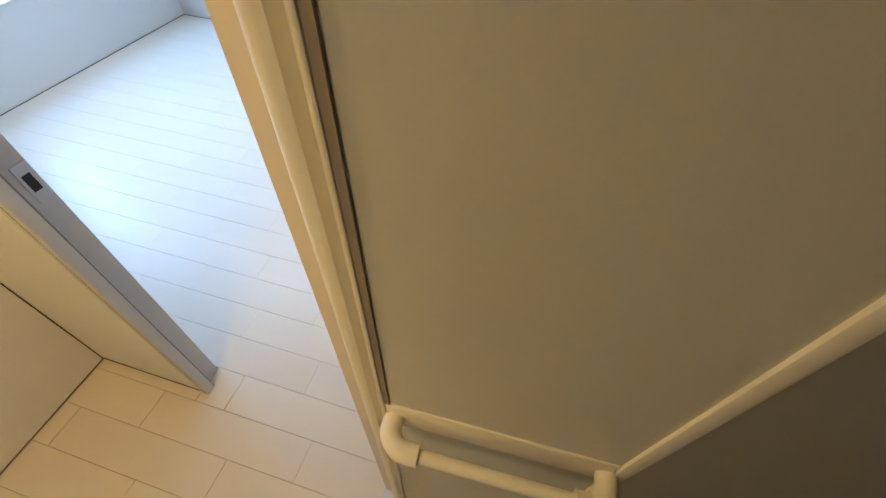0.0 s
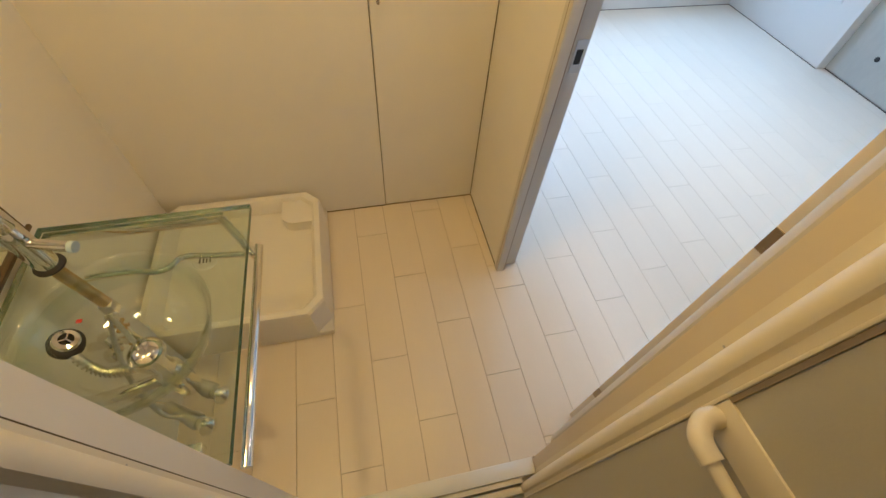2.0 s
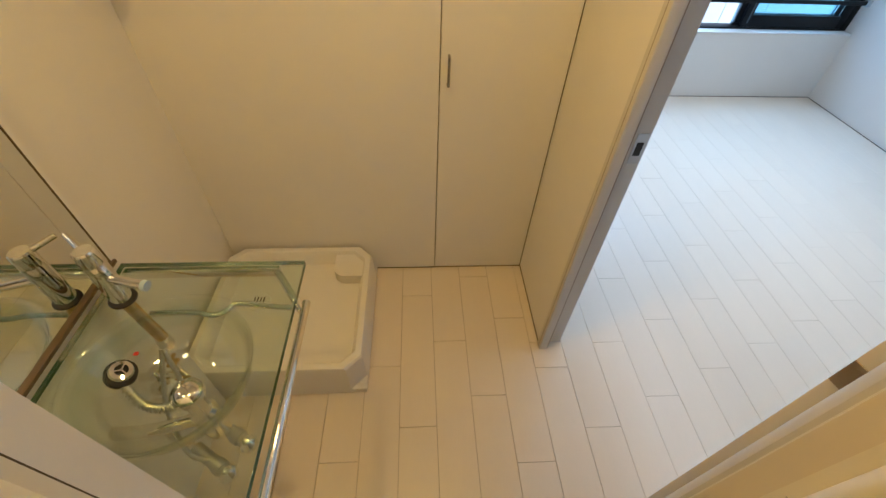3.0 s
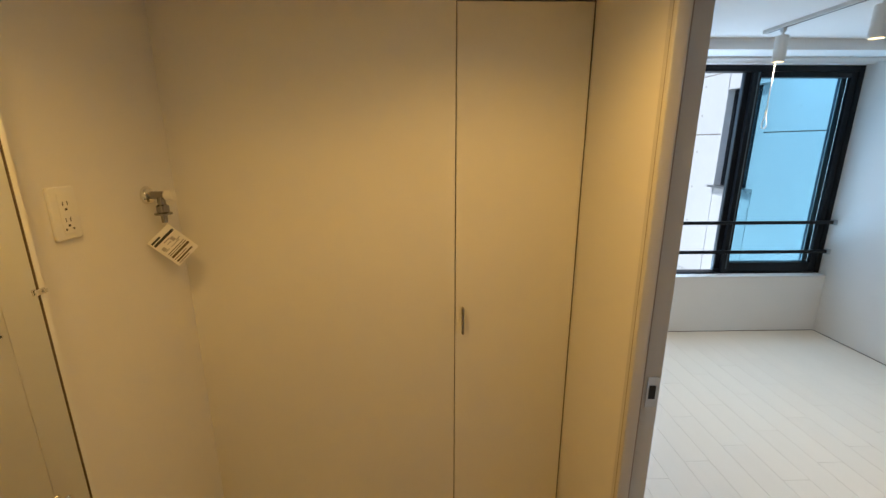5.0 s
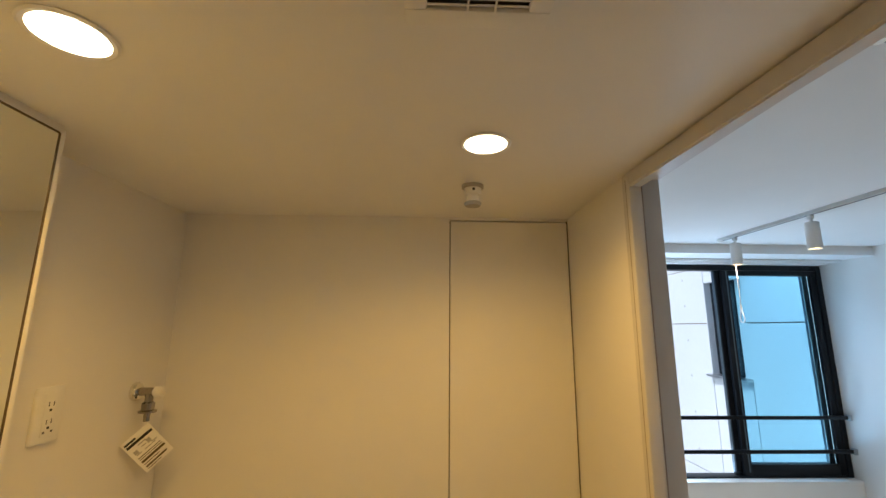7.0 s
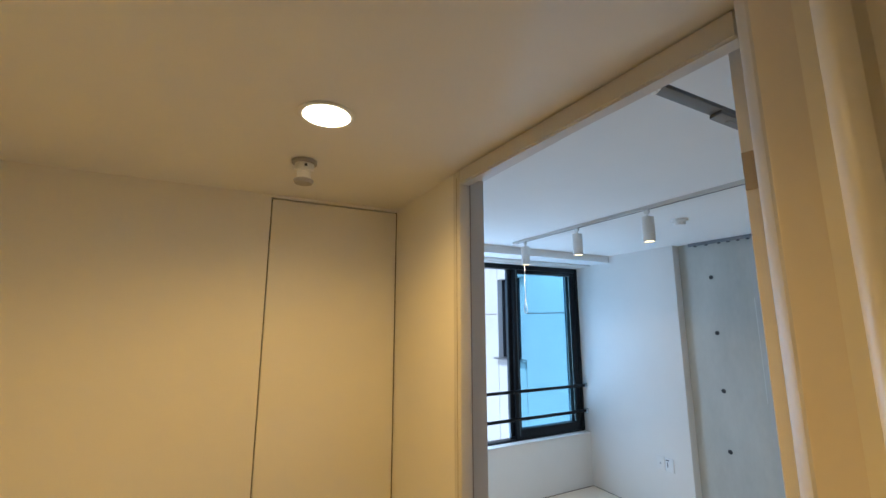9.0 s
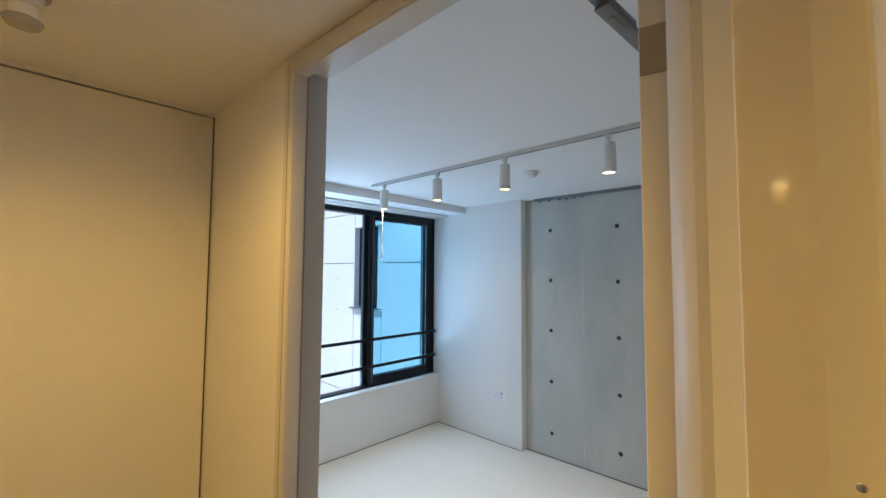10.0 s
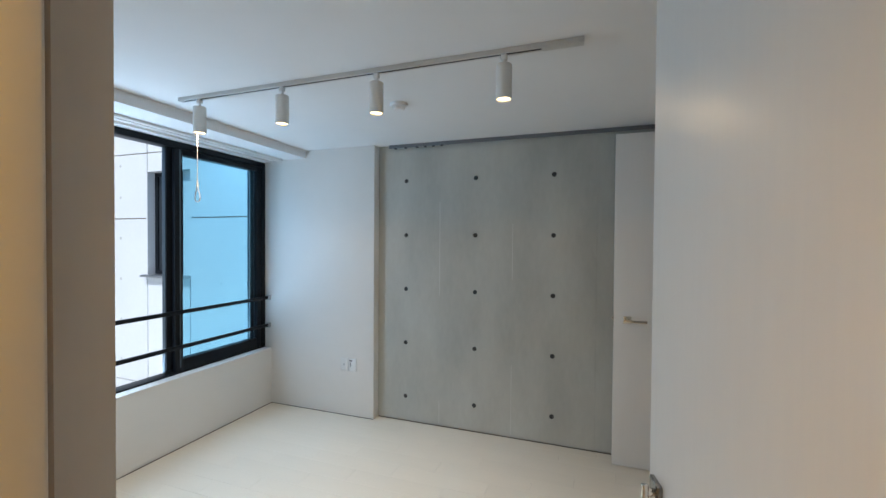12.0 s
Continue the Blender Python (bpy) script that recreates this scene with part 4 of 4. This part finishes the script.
def track_light():
    x, z = 1.538, ROOM_CEIL
    t = thing("lighting_track", (x, 0.25, z), "white ceiling lighting track", "lighting track")
    y0, y1 = -0.813, 1.318
    rail = B(x - 0.017, x - 0.006, y0, y1, z - 0.020, z, bevel=0.001, seg=1)
    box(rail, x + 0.006, x + 0.017, y0, y1, z - 0.020, z, bevel=0.001, seg=1)
    box(rail, x - 0.006, x + 0.006, y0, y1, z - 0.005, z)
    part("rail", rail, TRACK_WHITE, t)
    part("slot_lining", B(x - 0.0058, x + 0.0058, y0 + 0.16, y1 - 0.02, z - 0.0195, z - 0.0052), INK, t)
    part("feed_cover", B(x - 0.018, x + 0.018, y0 - 0.002, y0 + 0.155, z - 0.0225, z, bevel=0.002), TRACK_WHITE, t)
    part("end_cap", B(x - 0.0175, x + 0.0175, y1, y1 + 0.008, z - 0.021, z, bevel=0.002), TRACK_WHITE, t)
    s = thing("track_spotlight", (1.538, SPOT_Y[0], z - 0.02), "white cylindrical track spotlight, lit warm", "spotlight", "spotlights on the track")
    o = Matrix.Translation((1.538, SPOT_Y[0], z))
    part("adaptor", B(1.538 - 0.010, 1.538 + 0.010, SPOT_Y[0] - 0.013, SPOT_Y[0] + 0.013, z - 0.044, z - 0.0205, bevel=0.003), WHITE_PLASTIC, s)
    part("stem", cyl(bmesh.new(), (1.538, SPOT_Y[0], z - 0.068), (1.538, SPOT_Y[0], z - 0.043), 0.0065), WHITE_PLASTIC, s)
    bd = part("body", lathe(bmesh.new(), [(0, -0.062), (0.030, -0.062), (0.0325, -0.065), (0.0325, -0.203), (0.031, -0.205), (0.0275, -0.203), (0.0275, -0.190), (0.0, -0.190)], o, 36), WHITE_PLASTIC, s)
    g = part("lens", lathe(bmesh.new(), [(0, -0.199), (0.027, -0.199), (0.027, -0.196), (0, -0.196)], o, 32), SPOT_GLOW, bd, "glowing lens")
    g.visible_shadow = False
    for y in SPOT_Y[1:]:
        copy_thing(s, pose(1.538, y, z - 0.02))
    c = thing("pull_cord", (1.538, SPOT_Y[0] + 0.034, 1.70), "beige pull cord with a loop handle", "pull cord")
    cx, cy = 1.533, SPOT_Y[0] + 0.012
    part("cord", cyl(bmesh.new(), (cx, cy, 1.785), (cx, cy, 2.075), 0.0018, seg=8), CORD, c)
    part("loop_handle", tube(bmesh.new(), [(cx, cy, 1.790), (cx, cy + 0.007, 1.762), (cx, cy + 0.018, 1.722), (cx, cy + 0.015, 1.702), (cx, cy, 1.692), (cx, cy - 0.015, 1.702), (cx, cy - 0.018, 1.722), (cx, cy - 0.007, 1.762), (cx, cy, 1.790)], 0.0032, 8), WHITE_PLASTIC, c, "white plastic loop handle")
    part("ferrule", lathe(bmesh.new(), [(0, 0.03), (0.004, 0.03), (0.007, 0.0), (0, 0)], Matrix.Translation((cx, cy, 1.778)), 14), CORD, c)


track_light()


def smoke_detector():
    x, y, z = 2.0, 0.20, ROOM_CEIL
    d = thing("smoke_detector", (x, y, z), "round white smoke detector on the ceiling", "smoke detector")
    m = Matrix.Translation((x, y, z))
    part("base", lathe(bmesh.new(), [(0, 0), (0.050, 0), (0.050, -0.014), (0.047, -0.017), (0, -0.017)], m, 36), WHITE_PLASTIC, d)
    part("cap", lathe(bmesh.new(), [(0.036, -0.0165), (0.034, -0.034), (0.028, -0.040), (0, -0.041)], m, 36), WHITE_PLASTIC, d)


smoke_detector()


def curtain_track():
    x, z = 2.905, 2.252
    t = thing("curtain_track", (x, -0.7, z), "thin grey metal curtain track along the concrete wall", "curtain track")
    part("rail", B(x - 0.006, x + 0.006, -1.6, 0.72, z - 0.005, z + 0.006, bevel=0.002), STAY_GREY, t)
    part("mounting_strip", B(x - 0.003, x + 0.003, -1.6, 0.72, z + 0.006, ROOM_CEIL), STAY_GREY, t)
    for y in (0.66, 0.57, 0.47, 0.40, 0.33, 0.26):
        part("runner", B(x - 0.006, x + 0.006, y - 0.010, y + 0.010, z - 0.013, z - 0.005, bevel=0.001), INK, t, "small dark runner")


curtain_track()


def room_socket():
    s = thing("room_wall_socket", (2.855, 1.06, 0.45), "white wall socket with television and telephone outlets", "wall socket")
    for a, b in ((1.070, 1.144), (0.990, 1.067)):
        part("cover_plate", B(2.846, 2.855, a, b, 0.382, 0.492, bevel=0.003), WHITE_PLASTIC, s)
    part("socket_insert", B(2.8445, 2.846, 1.086, 1.128, 0.394, 0.480, bevel=0.0006, seg=1), WHITE_PLASTIC, s)
    part("television_outlet", B(2.842, 2.8445, 1.10, 1.114, 0.428, 0.444, bevel=0.0006, seg=1), STEEL, s)
    part("slot", B(2.8452, 2.8462, 1.04, 1.046, 0.418, 0.458), INK, s)
    part("slot", B(2.8452, 2.8462, 1.03, 1.056, 0.468, 0.476), INK, s)


room_socket()


def hall_door():
    d = thing("hall_door", (2.80, -1.4, 0.006), "white flush door folded back beside the concrete wall", "door")
    leaf = part("leaf", B(2.785, 2.821, -1.665, -1.003, 0.006, 2.198, bevel=0.0025), DOOR_WHITE, d)
    part("latch_plate", B(2.790, 2.816, -1.0035, -1.001, 0.92, 1.03), CHROME, leaf)
    part("latch_bolt", B(2.797, 2.810, -1.001, -0.991, 0.975, 0.992, bevel=0.002), CHROME, leaf)
    lever(leaf, Matrix.Translation((2.785, -1.085, 0.977)) @ Matrix.Rotation(-math.pi / 2, 4, "Z"))


hall_door()


# ---- kitchen beyond the hall door ----
def kitchen():
    structure("wall_kitchen_north", B(3.2, 4.35, -1.70, -1.64, 0, 2.6), PAINT, "plain white painted kitchen wall", "wall")
    structure("wall_kitchen_south", B(3.2, 4.35, -2.96, -2.90, 0, 2.6), PAINT, "plain white painted kitchen wall", "wall")
    structure("wall_kitchen_east", B(4.35, 4.41, -2.96, -1.64, 0, 2.6), PAINT, "white painted wall behind the kitchen units", "wall")
    structure("wall_kitchen_head", B(3.11, 3.2, -2.96, -1.64, ROOM_CEIL, 2.6), PAINT, "white painted wall above the kitchen doorway", "wall")
    structure("ceiling_kitchen", B(3.11, 4.41, -2.96, -1.64, 2.6, 2.68), CEIL, "plain white painted kitchen ceiling", "ceiling")
    structure("kitchen_floor", B(3.2, 4.35, -2.90, -1.70, -0.06, 0.0), PLANK, "cream plank kitchen floor", "floor")
    low = thing("kitchen_base_cabinet", (4.05, -2.2, 0), "grey-white kitchen base cabinet with flush doors", "cabinet")
    part("body", B(3.78, 4.349, -2.89, -1.71, 0.10, 0.82, bevel=0.002), DOOR_WHITE, low)
    part("plinth", B(3.83, 4.349, -2.89, -1.71, 0.0, 0.099), GREY_PLASTIC, low)
    for y in (-2.885, -2.495, -2.105):
        part("door", B(3.760, 3.779, y, y + 0.385, 0.105, 0.812, bevel=0.002), DOOR_WHITE, low)
    top = thing("kitchen_worktop", (4.05, -2.2, 0.82), "pale kitchen worktop lying on the base cabinet", "worktop")
    part("slab", B(3.745, 4.348, -2.892, -1.708, 0.8205, 0.855, bevel=0.003), WHITE_PLASTIC, top)
    up = thing("kitchen_wall_cabinet", (4.2, -2.2, 1.48), "white kitchen wall cabinet reaching the ceiling", "cabinet")
    part("body", B(3.97, 4.349, -2.89, -1.71, 1.48, 2.595), DOOR_WHITE, up)
    for y in (-2.885, -2.495, -2.105):
        part("door", B(3.950, 3.969, y, y + 0.385, 1.482, 2.59, bevel=0.002), DOOR_WHITE, up)
    d = thing("kitchen_downlight", (3.45, -2.15, 2.6), "round recessed kitchen downlight, lit warm", "ceiling light")
    part("trim_ring", lathe(bmesh.new(), [(0.046, 0), (0.054, -0.001), (0.056, -0.003), (0.052, -0.005), (0.046, -0.004)], Matrix.Translation((3.45, -2.15, 2.6)), 40), WHITE_PLASTIC, d)
    g = part("diffuser", lathe(bmesh.new(), [(0, -0.0035), (0.0462, -0.0035), (0.0462, -0.001), (0, -0.001)], Matrix.Translation((3.45, -2.15, 2.6)), 40), LAMP_GLOW, d, "glowing diffuser")
    g.visible_shadow = False


kitchen()


# ---- outside ----
def outside():
    ya, yb, za, zb = 3.135, 3.775, 1.10, 2.235
    body = B(3.17, 3.4, 2.085, 9.0, -3, 9)
    box(body, 3.07, 3.17, 2.085, ya - 0.02, -3, 9)
    box(body, 3.07, 3.17, yb + 0.02, 9.0, -3, 9)
    box(body, 3.07, 3.17, ya - 0.02, yb + 0.02, -3, za - 0.02)
    box(body, 3.07, 3.17, ya - 0.02, yb + 0.02, zb + 0.02, 9)
    wall = structure("facade", body, JOINT, "pale concrete facade of the neighbouring wing", "facade")
    ys = (2.085, ya, yb, 5.6, 7.4, 9.0)
    zs = (-3, -1.95, -0.115, 1.722, 2.445, 4.3, 6.15, 9.0)
    for a, b in zip(ys, ys[1:]):
        for c, d in zip(zs, zs[1:]):
            if a == ya and -0.2 < c < 2.0:
                continue
            low = a + (0.0 if a == ya or c > 1.7 and a < ya else 0.006)
            high = b - (0.0 if b == ya and c > 1.7 else 0.006)
            part("panel", B(3.05, 3.07, low, high, c + 0.006, d - 0.006), FACADE, wall)
    part("panel", B(3.05, 3.07, ya + 0.004, yb - 0.004, -0.109, za), FACADE, wall)
    part("panel", B(3.05, 3.07, ya, yb - 0.006, zb, 2.439), FACADE, wall)
    hole = mesh_of("tie_hole", lathe(bmesh.new(), [(0, 0.001), (0.013, 0.001), (0.015, 0.0025), (0.017, 0)], seg=14), CONCRETE)
    for y in (2.715, 4.21, 5.2, 6.1):
        for z in (-0.35, 0.115, 0.575, 1.037, 1.50, 1.962, 2.32, 2.9):
            h = new("tie_hole", hole)
            h.parent, h.location, h.rotation_euler = wall, (3.05, y, z), (0, -math.pi / 2, 0)
    n = thing("neighbour_window", (3.1, 3.45, 1.09), "dark recessed window with a metal ledge in the facade", "window", kind="structure")
    part("reveal", B(3.051, 3.169, yb, yb + 0.019, za, zb), FACADE, n, "concrete window reveal")
    part("reveal", B(3.051, 3.169, ya - 0.019, ya, za, zb), FACADE, n)
    part("reveal_head", B(3.051, 3.169, ya, yb, zb, zb + 0.019), FACADE, n)
    fr = B(3.135, 3.165, yb - 0.045, yb, za, zb)
    box(fr, 3.135, 3.165, ya + 0.20, ya + 0.245, za, zb)
    box(fr, 3.135, 3.165, ya + 0.245, yb - 0.045, zb - 0.045, zb)
    box(fr, 3.135, 3.165, ya + 0.245, yb - 0.045, za, za + 0.045)
    part("frame", fr, BLACK, n)
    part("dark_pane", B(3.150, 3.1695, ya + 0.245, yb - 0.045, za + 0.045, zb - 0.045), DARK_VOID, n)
    part("side_panel", B(3.130, 3.1695, ya, ya + 0.20, za, zb), FACADE, n, "pale fixed panel beside the pane")
    part("ledge", B(2.985, 3.135, ya - 0.01, yb + 0.035, 1.075, 1.10, bevel=0.003), STEEL, n, "projecting grey metal ledge")
    far = structure("facade_opposite", B(-6, 3.05, 11.0, 11.3, -3, 3.2), JOINT, "pale concrete building across the yard", "facade")
    for k in range(8):
        for j in range(5):
            part("panel", B(-5.9 + k * 1.1, -4.82 + k * 1.1, 10.97, 11.0, -3 + j * 1.22, -1.8 + j * 1.22), FACADE, far)
    structure("ground", B(-200, 200, -200, 200, -3.1, -3.0), TERRACE, "plain paved yard below the window", "ground")
    structure("terrace", B(0.0, 3.05, 2.09, 3.6, -0.12, -0.04), TERRACE, "pale paved terrace edge outside the window", "terrace")
    hedge = bmesh.new()
    rnd = random.Random(4)
    for k in range(1500):
        p = Vector((rnd.uniform(0.2, 1.5), rnd.uniform(7.6, 8.6), rnd.uniform(-3.0, 0.4 + 0.5 * rnd.random())))
        d = Vector((rnd.uniform(-1, 1), rnd.uniform(-1, 1), rnd.uniform(-1, 1))).normalized()
        e = d.orthogonal().normalized()
        s = rnd.uniform(0.03, 0.07)
        hedge.faces.new([hedge.verts.new(p + v * s) for v in (d, e * 0.5, -d, -e * 0.5)])
    solid("hedge", hedge, LEAF, "dense dark green hedge in the yard", "hedge", "stuff", smooth=False)


outside()


# ---- floor boards ----
def floor():
    base = B(-1.47, 0.0, -1.212, 0.1, -0.06, -0.004)
    box(base, 0.0, 3.2, -3.0, 2.085, -0.06, -0.004)
    fl = structure("floor", base, JOINT, "cream wood-effect plank floor running through both rooms", "floor")
    pw, pl = 0.1373, 0.602
    shared = {}

    def board(x0, x1, y0, y1):
        if x1 - x0 < 0.012 or y1 - y0 < 0.012:
            return
        gap = 0.0008 if x0 < 0.05 else 0.0005
        key = (round(x1 - x0, 3), round(y1 - y0, 3), gap)
        if key not in shared:
            a, b = (x1 - x0) / 2, (y1 - y0) / 2
            bm = B(-a + gap, a - gap, -b + gap, b - gap, -0.004, 0.0)
            top = [e for e in bm.edges if all(v.co.z > -0.001 for v in e.verts)]
            bmesh.ops.bevel(bm, geom=top, offset=gap * 0.8, segments=1, affect="EDGES")
            shared[key] = mesh_of("plank", bm, PLANK, smooth=False)
        ob = new("plank", shared[key])
        ob.parent, ob.location = fl, ((x0 + x1) / 2, (y0 + y1) / 2, 0)

    for k in range(-9, 25):
        x0 = -0.313 + pw * k
        x1 = x0 + pw
        for n in range(-8, 9):
            y0 = -0.669 - 0.246 * k + pl * (n + round(0.246 * k / pl))
            y1 = y0 + pl
            if x1 <= 0.0 + 1e-4:
                board(max(x0, -1.37), x1, max(y0, -1.212), min(y1, 0.0))
            elif x0 < 0.0:
                board(x0, x1, max(y0, -1.184), min(y1, -0.440))
                board(x0, 0.0, max(y0, -0.440), min(y1, 0.0))
                board(x0, 0.033, max(y0, -1.212), min(y1, -1.184))
            elif x0 < 0.09:
                board(x0, x1, max(y0, -1.184), min(y1, -0.440))
                board(0.09, x1, max(y0, -0.440), min(y1, 1.885))
                board(0.09, x1, max(y0, -2.9), min(y1, -1.184))
            else:
                board(x0, min(x1, 2.935), max(y0, -2.9), min(y1, 1.885))


floor()
